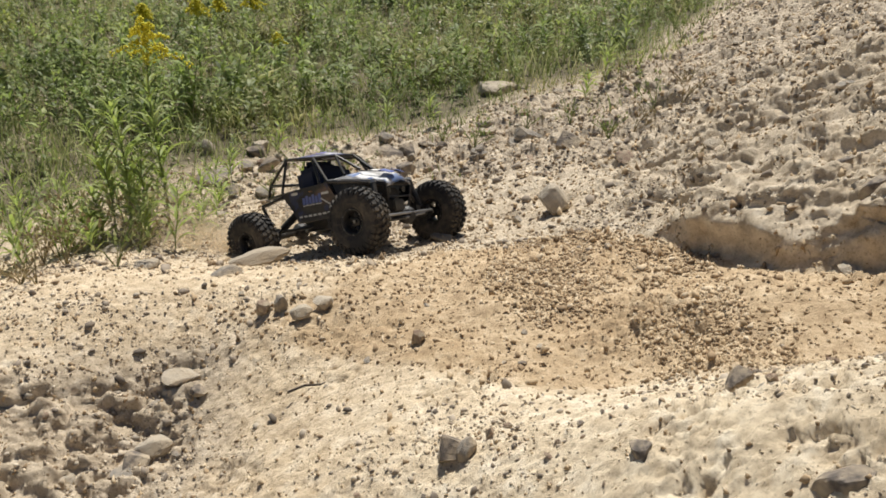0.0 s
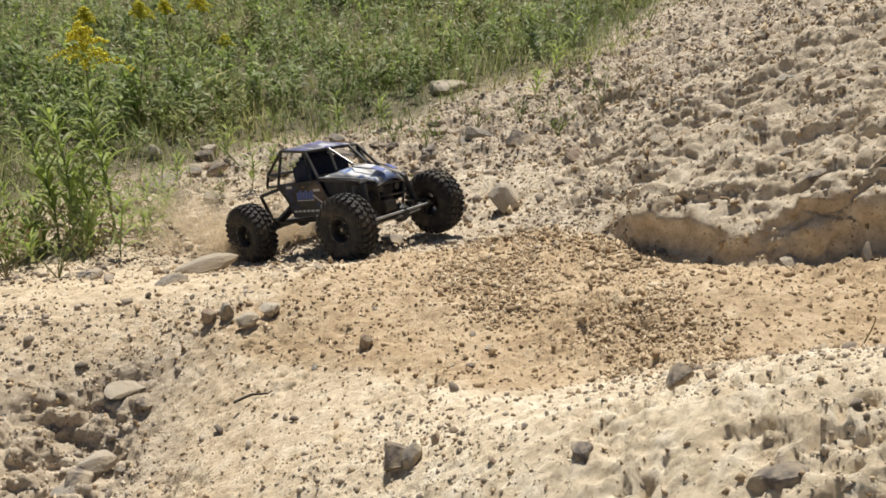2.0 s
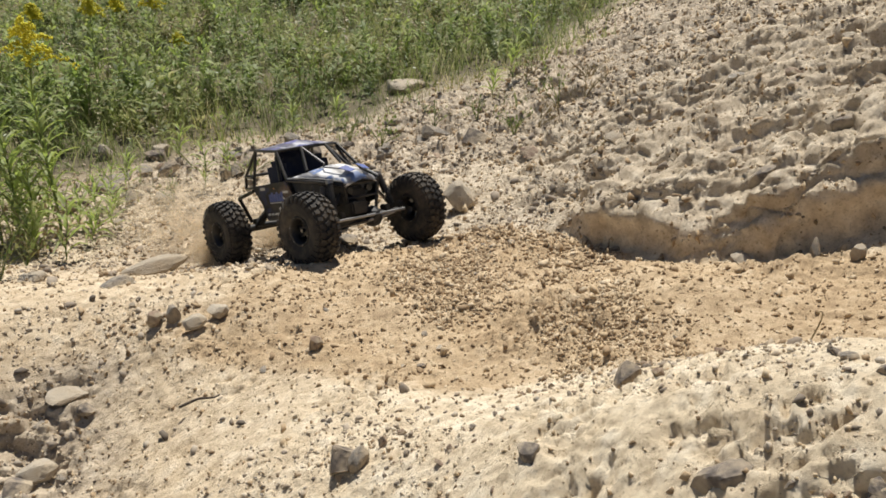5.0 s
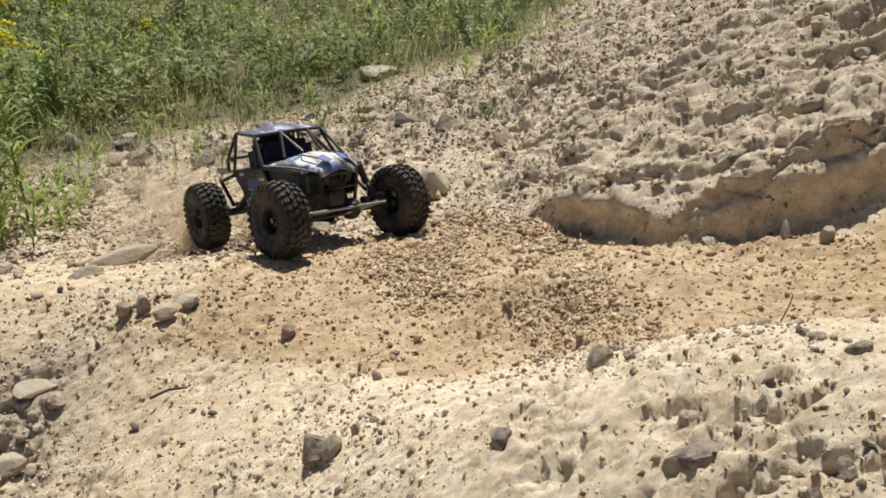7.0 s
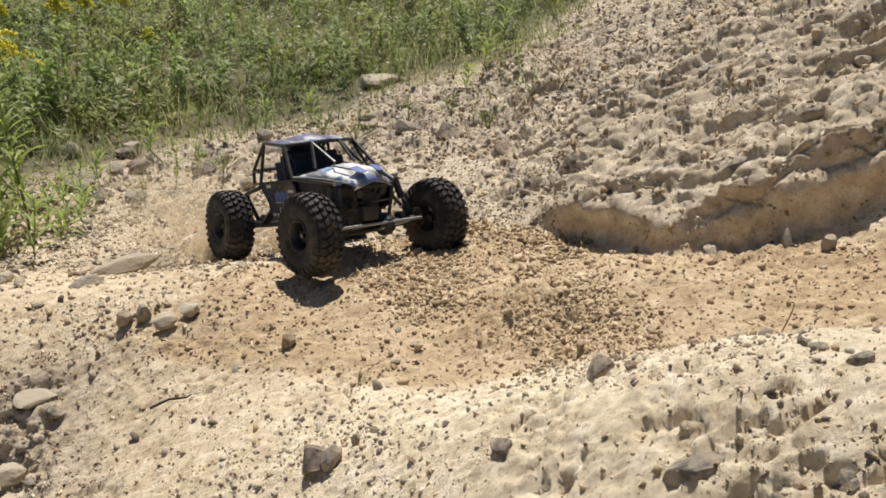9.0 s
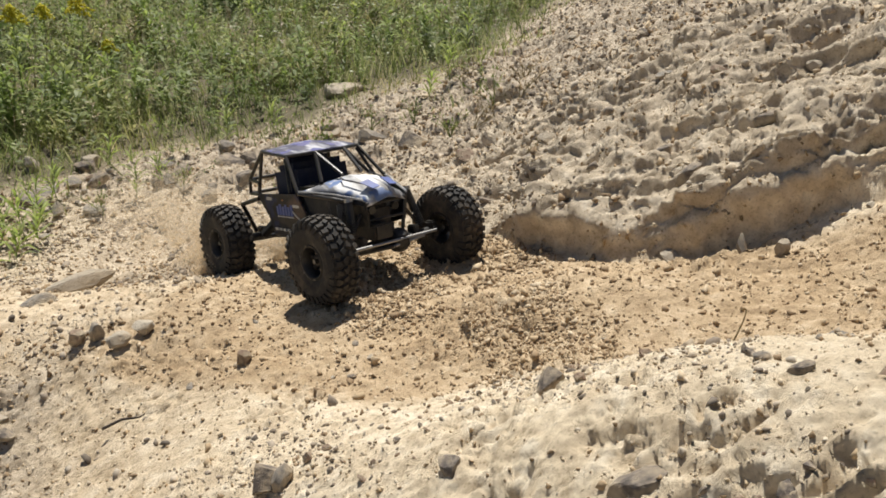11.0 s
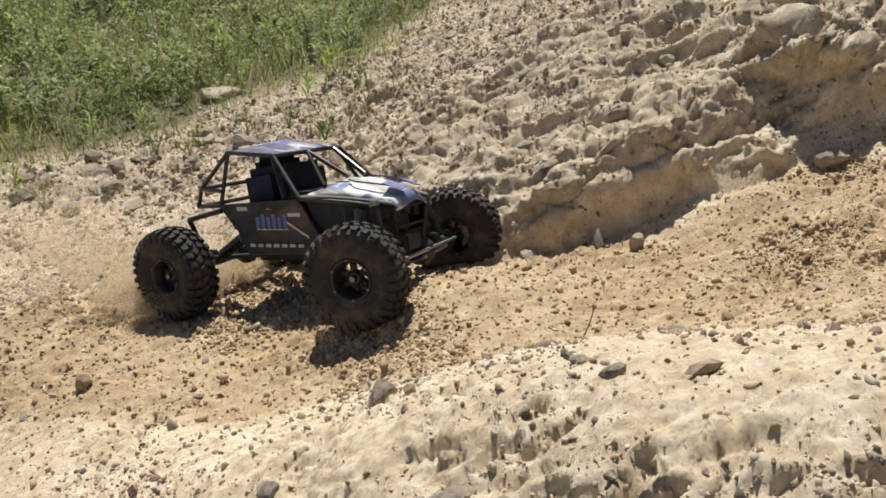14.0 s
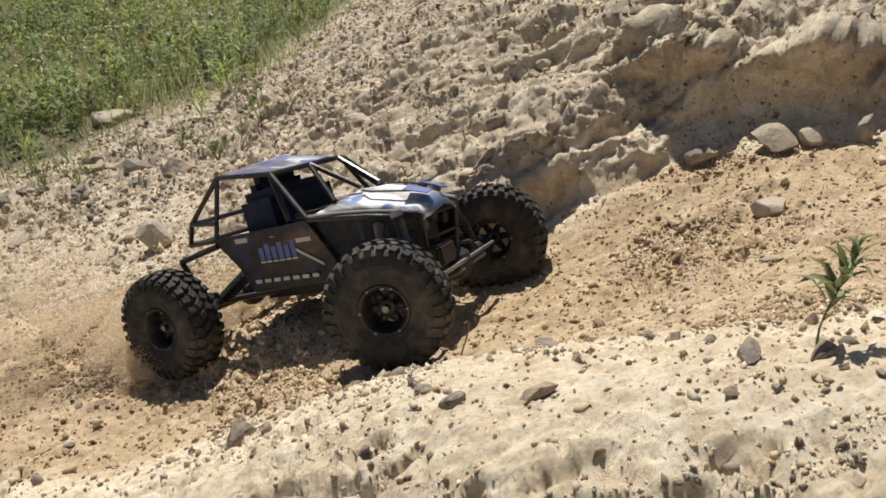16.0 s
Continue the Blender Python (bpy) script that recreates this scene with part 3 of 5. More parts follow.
# roof, hood, doors
bm = bmesh.new()
outline = [(-0.094, 0.0, 0.178), (-0.092, 0.070, 0.171), (-0.04, 0.078, 0.168), (0.004, 0.074, 0.162), (0.030, 0.031, 0.163), (0.034, 0, 0.165)]
ring = [P(*p) for p in outline] + [P(p[0], -p[1], p[2]) for p in outline[-2:0:-1]]
mid = bm.verts.new(P(-0.035, 0, 0.181))
vs = [bm.verts.new(p) for p in ring]
for k in range(len(vs)):
    bm.faces.new((mid, vs[(k + 1) % len(vs)], vs[k]))
bmesh.ops.recalc_face_normals(bm, faces=bm.faces)
bmesh.ops.solidify(bm, geom=bm.faces[:], thickness=0.003)
part("roof", bm, ROOF, crawler, "glossy roof panel printed in worn violet and silver")


def hood_bmesh():
    bm = bmesh.new()
    nx, ny = 10, 8
    grid = []
    for i in range(nx + 1):
        u = i / nx
        row = []
        for j in range(ny + 1):
            v = -1 + 2 * j / ny
            half = 0.090 + (0.044 - 0.090) * min(1, u * 1.5) ** 0.8
            x0 = 0.056 + 0.030 * (1 - abs(v)) ** 0.7
            x = x0 + (0.196 - x0) * u - 0.012 * u * (abs(v) ** 3)
            z = (0.116 - 0.010 * u - 0.016 * u * u) + (-0.017 + 0.004 * u) * abs(v) ** 1.3
            z += 0.0035 * math.exp(-((v / 0.42) ** 4)) * smooth(0.12, 0.3, u) * smooth(1.0, 0.8, u)
            if u > 0.95:
                z -= 0.010
            row.append(bm.verts.new(P(x, v * half, z)))
        grid.append(row)
    for i in range(nx):
        for j in range(ny):
            bm.faces.new((grid[i][j], grid[i + 1][j], grid[i + 1][j + 1], grid[i][j + 1]))
    bmesh.ops.recalc_face_normals(bm, faces=bm.faces)
    bmesh.ops.solidify(bm, geom=bm.faces[:], thickness=0.0022)
    return bm


hood = part("hood", hood_bmesh(), SHELL, crawler, "scuffed silver-white hood with pale blue print")
hood.data.polygons.foreach_set("use_smooth", np.ones(len(hood.data.polygons), bool))
for s in (-1, 1):
    part("hood_seam", tube(tube(bmesh.new(), P(0.100, s * 0.028, 0.1150), P(0.116, s * 0.034, 0.1125), 0.0013, 6), P(0.116, s * 0.034, 0.1125), P(0.172, s * 0.022, 0.1025), 0.0013, 6), BLACK, hood, "dark line along the hood")

for s in (-1, 1):
    bm = bmesh.new()
    pts = [(-0.118, 0.080, 0.092), (0.058, 0.094, 0.097), (0.088, 0.092, 0.045), (0.075, 0.088, 0.020), (-0.062, 0.084, 0.018), (-0.082, 0.080, 0.050)]
    pts = [P(x, s * y, z) for x, y, z in pts]
    plate(bm, pts if s < 0 else pts[::-1], 0.003)
    door = part("side_panel", bm, DOOR, crawler, "black side panel with worn printed graphics")
    if s < 0:
        def mark(name, x0, x1, z0, z1, mat, label, slope=0.0):
            bm = bmesh.new()
            def q(x, z):
                return P(x, -0.0875 - 0.0795 * (x + 0.03) * 0.8 - 0.0022, z + slope * (x - x0))
            plate(bm, [q(x0, z0), q(x1, z0), q(x1, z1), q(x0, z1)], 0.0012)
            part(name, bm, mat, door, label)
        for k in range(6):
            mark("letter_bar", -0.036 + 0.0115 * k, -0.0275 + 0.0115 * k, 0.056, 0.072 + 0.004 * (k % 2), BLUE, "blue letter bar")
            mark("letter_edge", -0.036 + 0.0115 * k, -0.0275 + 0.0115 * k, 0.0525, 0.0545, WHITE, "white letter underline")
        mark("number_plate", 0.030, 0.054, 0.082, 0.094, WHITE, "white number sticker with dark bars")
        mark("name_strip", 0.033, 0.058, 0.072, 0.077, WHITE, "white strip sticker")
        for k in range(7):
            mark("sticker", -0.055 + 0.017 * k, -0.044 + 0.017 * k, 0.027, 0.0315, WHITE, "small worn white sticker")
        mark("sticker", -0.075, -0.052, 0.082, 0.088, WHITE, "small worn white sticker")
        mark("sticker", -0.010, 0.006, 0.083, 0.089, ORANGE, "small orange sticker")
        mark("stripe", 0.030, 0.070, 0.062, 0.0655, WHITE, "pale diagonal stripe", -0.55)

# dark inner shell, fender sides, chassis and cab
bm = bmesh.new()
for s in (-1, 1):
    pts = [P(0.062, s * 0.088, 0.097), P(0.125, s * 0.066, 0.090), P(0.188, s * 0.042, 0.078), P(0.182, s * 0.036, 0.035), P(0.10, s * 0.040, 0.018), P(0.085, s * 0.085, 0.040)]
    plate(bm, pts if s < 0 else pts[::-1], 0.003)
part("inner_fender", bm, BLACK, crawler, "black inner fender panels")
bm = bmesh.new()
block(bm, P(-0.005, 0, 0.006), (0.19, 0.075, 0.022), bevel=0.006)
block(bm, P(0.12, 0, 0.02), (0.10, 0.05, 0.03), bevel=0.005)
block(bm, P(0.0, 0, 0.045), (0.15, 0.15, 0.05), bevel=0.01)
part("chassis", bm, BLACK, crawler, "black chassis tub with skid plate")
bm = bmesh.new()
block(bm, P(-0.045, 0.0, 0.105), (0.075, 0.125, 0.075), pose(0, 0, 0, 0, -4, 0).to_3x3(), 0.012)
block(bm, P(-0.06, 0.0, 0.140), (0.03, 0.09, 0.04), None, 0.01)
part("seat", bm, NAVY, crawler, "dark navy cab seats and tub")
bm = bmesh.new()
block(bm, P(0.035, 0.0, 0.092), (0.05, 0.14, 0.025), None, 0.006)
tube(bm, P(0.005, -0.03, 0.105), P(0.03, -0.03, 0.095), 0.004, 8)
part("dashboard", bm, BLACK, crawler, "black dashboard")
bm = bmesh.new()
block(bm, P(0.128, -0.052, 0.062), (0.024, 0.020, 0.032), pose(0, 0, 0, 0, 12, -18).to_3x3(), 0.002)
part("receiver_box", bm, plain("grey_case", (0.20, 0.20, 0.20), 0.5, 0, 0.3), crawler, "grey electronics box in the engine bay")
bm = bmesh.new()
block(bm, P(0.150, 0.0, 0.045), (0.035, 0.045, 0.04), None, 0.006)
tube(bm, P(0.165, -0.02, 0.04), P(0.185, -0.02, 0.03), 0.009, 10)
part("motor", bm, BLACK, crawler, "dark motor block behind the grille")

# pale edges along the hood, and the winch plate's hooks
TRIM = plain("scuffed_silver_edge", (0.46, 0.45, 0.44), 0.35, 0.0, 0.3, 50)
for s in (-1, 1):
    edge = [P(0.058, s * 0.0935, 0.1005), P(0.090, s * 0.083, 0.0985), P(0.128, s * 0.064, 0.0920), P(0.186, s * 0.045, 0.0805)]
    for a, b in zip(edge, edge[1:]):
        part("hood_edge", tube(bmesh.new(), a, b, 0.0019, 6), TRIM, hood, "scuffed silver edge")
    part("nose_stripe", plate(bmesh.new(), [P(0.160, s * 0.012, 0.1105), P(0.190, s * 0.010, 0.0995), P(0.190, s * 0.024, 0.0975), P(0.160, s * 0.030, 0.1075)][::s], 0.0012), BLUE, hood, "blue stripe on the nose")
    part("shock_cap", tube(bmesh.new(), P(0.164, s * 0.060, 0.086), P(0.165, s * 0.060, 0.079), 0.0078, 10), STEEL, crawler, "dull metal shock cap")
    part("knuckle", block(bmesh.new(), P(0.178, s * 0.094, 0.002), (0.020, 0.014, 0.034), None, 0.003), BLACK, crawler, "black steering knuckle")
for k, (x, y, z, w, h) in enumerate(((0.110, -0.0765, 0.070, 0.020, 0.026), (0.138, -0.0640, 0.066, 0.016, 0.022))):
    part("engine_box", block(bmesh.new(), P(x, y + 0.014, z), (w, 0.012, h), pose(0, 0, 0, 0, 0, -22).to_3x3(), 0.002), plain("grey_box", (0.15, 0.15, 0.155), 0.5, 0, 0.25), crawler, "small grey box under the hood")

# tube cage
def cage(a, b, r=0.0034, mat=TUBE, name="cage_tube"):
    part(name, tube(bmesh.new(), P(*a), P(*b), r, 8), mat, crawler)


for s in (-1, 1):
    for a, b in (((-0.092, 0.072, 0.170), (-0.163, 0.070, 0.117)), ((-0.163, 0.070, 0.117), (-0.182, 0.064, 0.088)), ((-0.182, 0.064, 0.088), (-0.112, 0.080, 0.090)),
                 ((-0.092, 0.072, 0.170), (-0.112, 0.080, 0.095)), ((-0.163, 0.070, 0.117), (-0.105, 0.080, 0.112)), ((-0.092, 0.072, 0.170), (0.004, 0.076, 0.160)),
                 ((0.004, 0.076, 0.160), (0.060, 0.094, 0.098)), ((0.030, 0.030, 0.161), (0.074, 0.052, 0.110)), ((0.030, 0.030, 0.161), (0.094, 0.020, 0.119)),
                 ((0.004, 0.076, 0.160), (0.030, 0.030, 0.161)), ((0.002, 0.076, 0.155), (0.030, 0.092, 0.098)), ((0.060, 0.094, 0.097), (0.130, 0.070, 0.086)), ((0.130, 0.070, 0.086), (0.184, 0.042, 0.072)),
                 ((0.184, 0.042, 0.072), (0.178, 0.030, 0.005)), ((0.170, 0.044, 0.055), (0.172, 0.064, 0.028)), ((-0.112, 0.080, 0.095), (-0.075, 0.080, 0.045)), ((-0.062, 0.084, 0.018), (0.075, 0.088, 0.020))):
        cage((a[0], s * a[1], a[2]), (b[0], s * b[1], b[2]))
    # rear shock with its spring, and the swing bar
    cage((-0.110, s * 0.084, 0.083), (-0.186, s * 0.084, 0.070), 0.0042)
    cage((-0.186, s * 0.084, 0.070), (-0.180, s * 0.066, 0.012), 0.0042)
    bm = bmesh.new()
    a, b = P(0.165, s * 0.060, 0.080), P(0.180, s * 0.072, 0.012)
    tube(bm, a, a.lerp(b, 0.55), 0.0068, 10), tube(bm, a.lerp(b, 0.55), b, 0.0024, 8)
    for k in range(9):
        c = a.lerp(b, 0.45 + 0.055 * k)
        tube(bm, c, c + (b - a).normalized() * 0.0018, 0.0082, 10)
    part("shock_absorber", bm, BLACK, crawler, "black coil-over shock")
    bm = bmesh.new()
    tube(bm, P(-0.07, s * 0.035, 0.005), P(-0.172, s * 0.062, 0.004), 0.0042, 8)
    part("trailing_link", bm, BLACK, crawler)
    bm = bmesh.new()
    a, b = P(-0.085, s * 0.066, 0.040), P(-0.150, s * 0.070, 0.004)
    tube(bm, a, b, 0.0038, 8)
    for k in range(10):
        c = a.lerp(b, 0.1 + 0.075 * k)
        tube(bm, c, c + (b - a).normalized() * 0.0022, 0.0092, 10)
    part("rear_spring", bm, BLACK, crawler, "dusty black coil spring")
    bm = bmesh.new()
    tube(bm, P(0.07, s * 0.03, -0.002), P(0.172, s * 0.060, -0.004), 0.0042, 8)
    part("leading_link", bm, RED_AXLE if s < 0 else STEEL, crawler)
for x, y, z in ((-0.092, 0.072, 0.170), (-0.163, 0.070, 0.117), (-0.182, 0.064, 0.088), (0.184, 0.042, 0.072), (0.178, 0.030, 0.005), (0.030, 0.030, 0.161)):
    cage((x, -y, z), (x, y, z))
cage((0.184, -0.036, 0.044), (0.184, 0.036, 0.044), 0.0022, TUBE, "grille_bar")
cage((0.196, -0.004, -0.006), (0.200, 0.060, 0.001), 0.0030, STEEL, "bumper_bar")
cage((0.176, -0.060, -0.008), (0.196, 0.0, -0.006), 0.0038, TUBE, "bumper_tube")
bm = bmesh.new()
tube(bm, P(-0.16, 0.015, 0.0), P(0.16, 0.015, 0.0), 0.004, 8)
part("drive_shaft", bm, STEEL, crawler)
LENS = plain("lamp_lens", (0.03, 0.03, 0.03), 0.25)
for k in range(2):
    part("headlight", tube(bmesh.new(), P(0.170, -0.024 + 0.048 * k, 0.060), P(0.178, -0.024 + 0.048 * k, 0.059), 0.007, 14), LENS, crawler, "small dark round lamp")


# ---- stones ----
def rock_mesh(seed, mat, detail=3):
    rnd = random.Random(seed)
    bm = bmesh.new()
    bmesh.ops.create_icosphere(bm, subdivisions=detail, radius=0.5)
    off = Vector((rnd.uniform(-50, 50), rnd.uniform(-50, 50), rnd.uniform(-50, 50)))
    cuts = [(Vector((rnd.gauss(0, 1), rnd.gauss(0, 1), rnd.gauss(0, 1))).normalized(), rnd.uniform(0.22, 0.40)) for _ in range(16)]
    for v in bm.verts:
        p = v.co.copy()
        p *= 1 + 0.30 * noise.noise(p * 2.2 + off) + 0.09 * noise.noise(p * 6 + off)
        for n, d in cuts:
            over = p.dot(n) - d
            if over > 0:
                p -= n * over * 0.95
        v.co = p
    me = bpy.data.meshes.new("stone")
    bm.to_mesh(me)
    bm.free()
    me.materials.append(mat)
    return me


ROCKS = {k: [rock_mesh(10 * i + j, m) for j in range(4)] for i, (k, m) in enumerate((("pale", ROCK_PALE), ("grey", ROCK_GREY), ("dark", ROCK_DARK), ("red", ROCK_RED)))}
LOW_ROCKS = {k: [rock_mesh(90 + 10 * i + j, m, 2) for j in range(5)] for i, (k, m) in enumerate((("pale", ROCK_PALE), ("grey", ROCK_GREY), ("dark", ROCK_DARK), ("red", ROCK_RED)))}


def stone(x, y, wide, tall, tone, label, turn=0.0, sink=0.3, seed=0, deep=0.85, tilt=0.0):
    ob = new("stone", ROCKS[tone][seed % 4])
    ob.scale = (wide * 1.2, wide * 1.1 * deep, tall * 1.35)
    ob.location = (x, y, ground_z(x, y) + tall * (0.5 - sink))
    ob.rotation_euler = (radians(tilt), 0, radians(turn))
    return tagged(ob, label, "stone")


stone(-0.415, 1.700, 0.140, 0.042, "pale", "long pale slab of stone lying beside the wheel track", 30, 0.05, 1, 0.42)
stone(-0.424, 1.51, 0.055, 0.022, "grey", "flat grey stone half sunk in sand", 10, 0.3, 2)
stone(-0.318, 1.318, 0.033, 0.034, "red", "upright brown stone in a small cluster", 40, 0.05, 3)
stone(-0.286, 1.318, 0.030, 0.034, "grey", "grey stone in a small cluster", 80, 0.05, 0)
stone(-0.246, 1.284, 0.040, 0.026, "pale", "pale round stone in a small cluster", 15, 0.05, 1)
stone(-0.205, 1.300, 0.040, 0.022, "pale", "flat pale stone in a small cluster", 0, 0.05, 2)
stone(-0.040, 1.140, 0.026, 0.034, "red", "small upright reddish stone in the rut", 25, 0.2, 3)
stone(-0.455, 1.235, 0.075, 0.012, "pale", "flat pale stone flush with the sand", 0, 0.4, 0)
stone(-0.460, 1.095, 0.060, 0.036, "pale", "smooth grey cobble on the eroded slope", 20, 0.0, 1, 0.7)
stone(-0.480, 1.060, 0.050, 0.034, "dark", "dark cobble below a smooth one", 60, 0.35, 2)
stone(0.272, 1.905, 0.088, 0.075, "pale", "pale angular boulder beside the track", 30, 0.25, 3)
stone(0.213, 3.42, 0.19, 0.060, "pale", "broad flat pale boulder at the meadow's edge", 5, 0.3, 0)
stone(0.29, 3.14, 0.10, 0.045, "pale", "pale boulder below a broad flat one", 40, 0.3, 1)
stone(0.360, 2.36, 0.095, 0.075, "dark", "violet-grey boulder among gravel and weeds", 20, 0.25, 2)
stone(0.663, 1.338, 0.046, 0.040, "dark", "dark stone set in the sandy ledge", 35, 0.35, 3)
stone(0.785, 1.241, 0.052, 0.028, "dark", "dark flat stone set in the sandy ledge", -25, 0.35, 0)
stone(0.656, 1.212, 0.044, 0.036, "dark", "dark stone in the ledge face", 30, 0.4, 1)
stone(0.690, 1.095, 0.024, 0.034, "grey", "upright grey stone at the ledge foot", 60, 0.2, 2)
stone(0.618, 1.155, 0.044, 0.018, "pale", "flat pale stone at the ledge foot", 0, 0.3, 3)
stone(0.728, 1.050, 0.026, 0.028, "pale", "pale round stone at the ledge foot", 45, 0.25, 0)
stone(0.286, 0.479, 0.044, 0.030, "dark", "dark stone set in the near bank", 10, 0.5, 1)
stone(0.006, 0.772, 0.040, 0.040, "dark", "blackish stone poking out of the near sand", 50, 0.25, 2)
stone(0.024, 0.764, 0.030, 0.044, "grey", "smooth grey stone leaning on a blackish one", 80, 0.25, 1)
stone(0.282, 0.690, 0.034, 0.026, "dark", "dark stone in a hollow of the bank", 30, 0.45, 0)
stone(0.300, 0.660, 0.028, 0.020, "grey", "grey stone in a hollow of the bank", -20, 0.4, 2)
stone(0.176, 0.617, 0.032, 0.026, "dark", "dark stone at the bank's edge", 70, 0.45, 3)
stone(0.400, 0.544, 0.016, 0.012, "grey", "small grey pebble on the bank", 0, 0.3, 1)
stone(0.980, 0.995, 0.052, 0.040, "grey", "round grey stone on the terrace", 15, 0.25, 1)
stone(1.055, 0.925, 0.075, 0.036, "pale", "pale stone below the steep bank", -10, 0.25, 3)
stone(1.085, 0.895, 0.048, 0.042, "pale", "pale angular stone below the steep bank", 40, 0.3, 2)
stone(0.948, 0.816, 0.048, 0.024, "pale", "flat pale stone beside the rut", 10, 0.25, 0)
stone(1.120, 0.850, 0.032, 0.048, "grey", "upright grey stone under the steep bank", 70, 0.2, 3)
stone(0.587, 0.381, 0.019, 0.013, "dark", "dark pebble on the bank crest", 0, 0.3, 0)
stone(0.560, 0.412, 0.020, 0.014, "grey", "grey pebble on the bank crest", 40, 0.3, 2)
stone(0.405, 0.500, 0.020, 0.013, "dark", "dark pebble on the bank", 10, 0.35, 1)
stone(0.002, 1.82, 0.072, 0.030, "grey", "flat grey stone behind the track", -20, 0.3, 1)
stone(-0.62, 1.62, 0.06, 0.025, "pale", "pale flat stone by the weeds", 30, 0.3, 2)


for k in range(34):
    r = random.Random(300 + k)
    stone(r.uniform(-0.85, 0.30), r.uniform(2.30, 2.85), r.uniform(0.04, 0.12), r.uniform(0.025, 0.055), r.choice(("grey", "grey", "pale", "dark")), "weathered stone in the gravel below the meadow", r.uniform(0, 180), 0.15, k)


rnd = random.Random(5)
made = 0
while made < 250:
    x, y = rnd.uniform(-1.0, 1.5), rnd.uniform(0.34, 3.3)
    rut, grey, meadow = (float(v[0]) for v in zones(np.array([x]), np.array([y])))
    want = 0.16 + 0.75 * grey + 0.25 * rut
    track = abs(float(along_line([(-0.5, 1.95), (-0.1, 1.72), (0.15, 1.5), (0.42, 1.2), (0.65, 0.95)], np.array([x]), np.array([y]))[0][0]))
    if rnd.random() > want * (1 - 0.8 * meadow) or track < 0.2:
        continue
    size = min(0.06, 0.008 + 0.010 * rnd.expovariate(1.0) * (1.5 if grey > 0.5 else 0.7))
    if y < 0.95 and not rut > 0.5:
        continue
    tone = rnd.choices(("pale", "grey", "dark", "red"), (4, 4, 1.6, 2))[0]
    ob = new("cobble", LOW_ROCKS[tone][rnd.randrange(5)])
    ob.scale = (size * rnd.uniform(0.9, 1.5), size * rnd.uniform(0.8, 1.1), size * rnd.uniform(0.4, 0.75))
    ob.location = (x, y, ground_z(x, y) + 0.08 * ob.scale.z)
    ob.rotation_euler = (rnd.uniform(-0.3, 0.3), rnd.uniform(-0.3, 0.3), rnd.uniform(0, 6.3))
    tagged(ob, {"pale": "small pale cobble lying on dry sand", "grey": "small grey cobble lying on dry sand", "dark": "small dark cobble lying on dry sand", "red": "small brown cobble lying on dry sand"}[tone], "stone", "loose cobbles")
    made += 1


def sharp_pebble(seed):
    r = random.Random(seed)
    bm = bmesh.new()
    bmesh.ops.create_icosphere(bm, subdivisions=1, radius=0.5)
    cuts = [(Vector((r.gauss(0, 1), r.gauss(0, 1), r.gauss(0, 1))).normalized(), r.uniform(0.16, 0.34)) for _ in range(7)]
    for v in bm.verts:
        v.co *= r.uniform(0.8, 1.2)
        for n, d in cuts:
            over = v.co.dot(n) - d
            if over > 0:
                v.co -= n * over
    me = bpy.data.meshes.new("pebble")
    bm.to_mesh(me)
    bm.free()
    me.materials.append((ROCK_DARK, ROCK_RED, ROCK_GREY)[seed % 3])
    return me


PEBBLES = [sharp_pebble(s) for s in range(12)]
rnd = random.Random(17)
made = 0
while made < 260:
    x, y = rnd.uniform(-0.1, 0.85), rnd.uniform(0.34, 0.95)
    rut = float(zones(np.array([x]), np.array([y]))[0][0])
    crowd = float(vnoise(np.array([x]), np.array([y]), 0.12, 18)[0])
    if rut > 0.5 or rnd.random() > 0.35 + 0.5 * crowd + 0.5 * (x > 0.3):
        continue
    size = min(0.017, 0.0045 + 0.0032 * rnd.expovariate(1.0))
    kind = rnd.randrange(12)
    ob = new("pebble", PEBBLES[kind])
    ob.scale = (size * rnd.uniform(1.0, 1.6), size * rnd.uniform(0.8, 1.1), size * rnd.uniform(0.7, 1.0))
    ob.location = lie(np.array([x]), np.array([y]))[0] + np.array((0, 0, 0.22 * ob.scale.z))
    ob.rotation_euler = (rnd.uniform(-0.5, 0.5), rnd.uniform(-0.5, 0.5), rnd.uniform(0, 6.3))
    tagged(ob, ("dark angular pebble on pale sandy crust", "brown angular pebble on pale sandy crust", "grey angular pebble on pale sandy crust")[kind % 3], "pebble", "pebbles on the crust")
    made += 1


def join(name, verts, faces, mat, label, category, parent=None, kind="stuff"):
    """One mesh of many pieces: verts (n, 3), faces (m, 3)."""
    me = bpy.data.meshes.new(name)
    verts, faces = np.asarray(verts, np.float32).reshape(-1, 3), np.asarray(faces, np.int32).reshape(-1, 3)
    me.vertices.add(len(verts))
    me.vertices.foreach_set("co", verts.ravel())
    me.loops.add(faces.size)
    me.loops.foreach_set("vertex_index", faces.ravel())
    me.polygons.add(len(faces))
    me.polygons.foreach_set("loop_start", np.arange(0, faces.size, 3, dtype=np.int32))
    me.update(calc_edges=True)
    me.materials.append(mat)
    ob = new(name, me)
    ob.parent = parent
    return tagged(ob, label, category, "", kind)


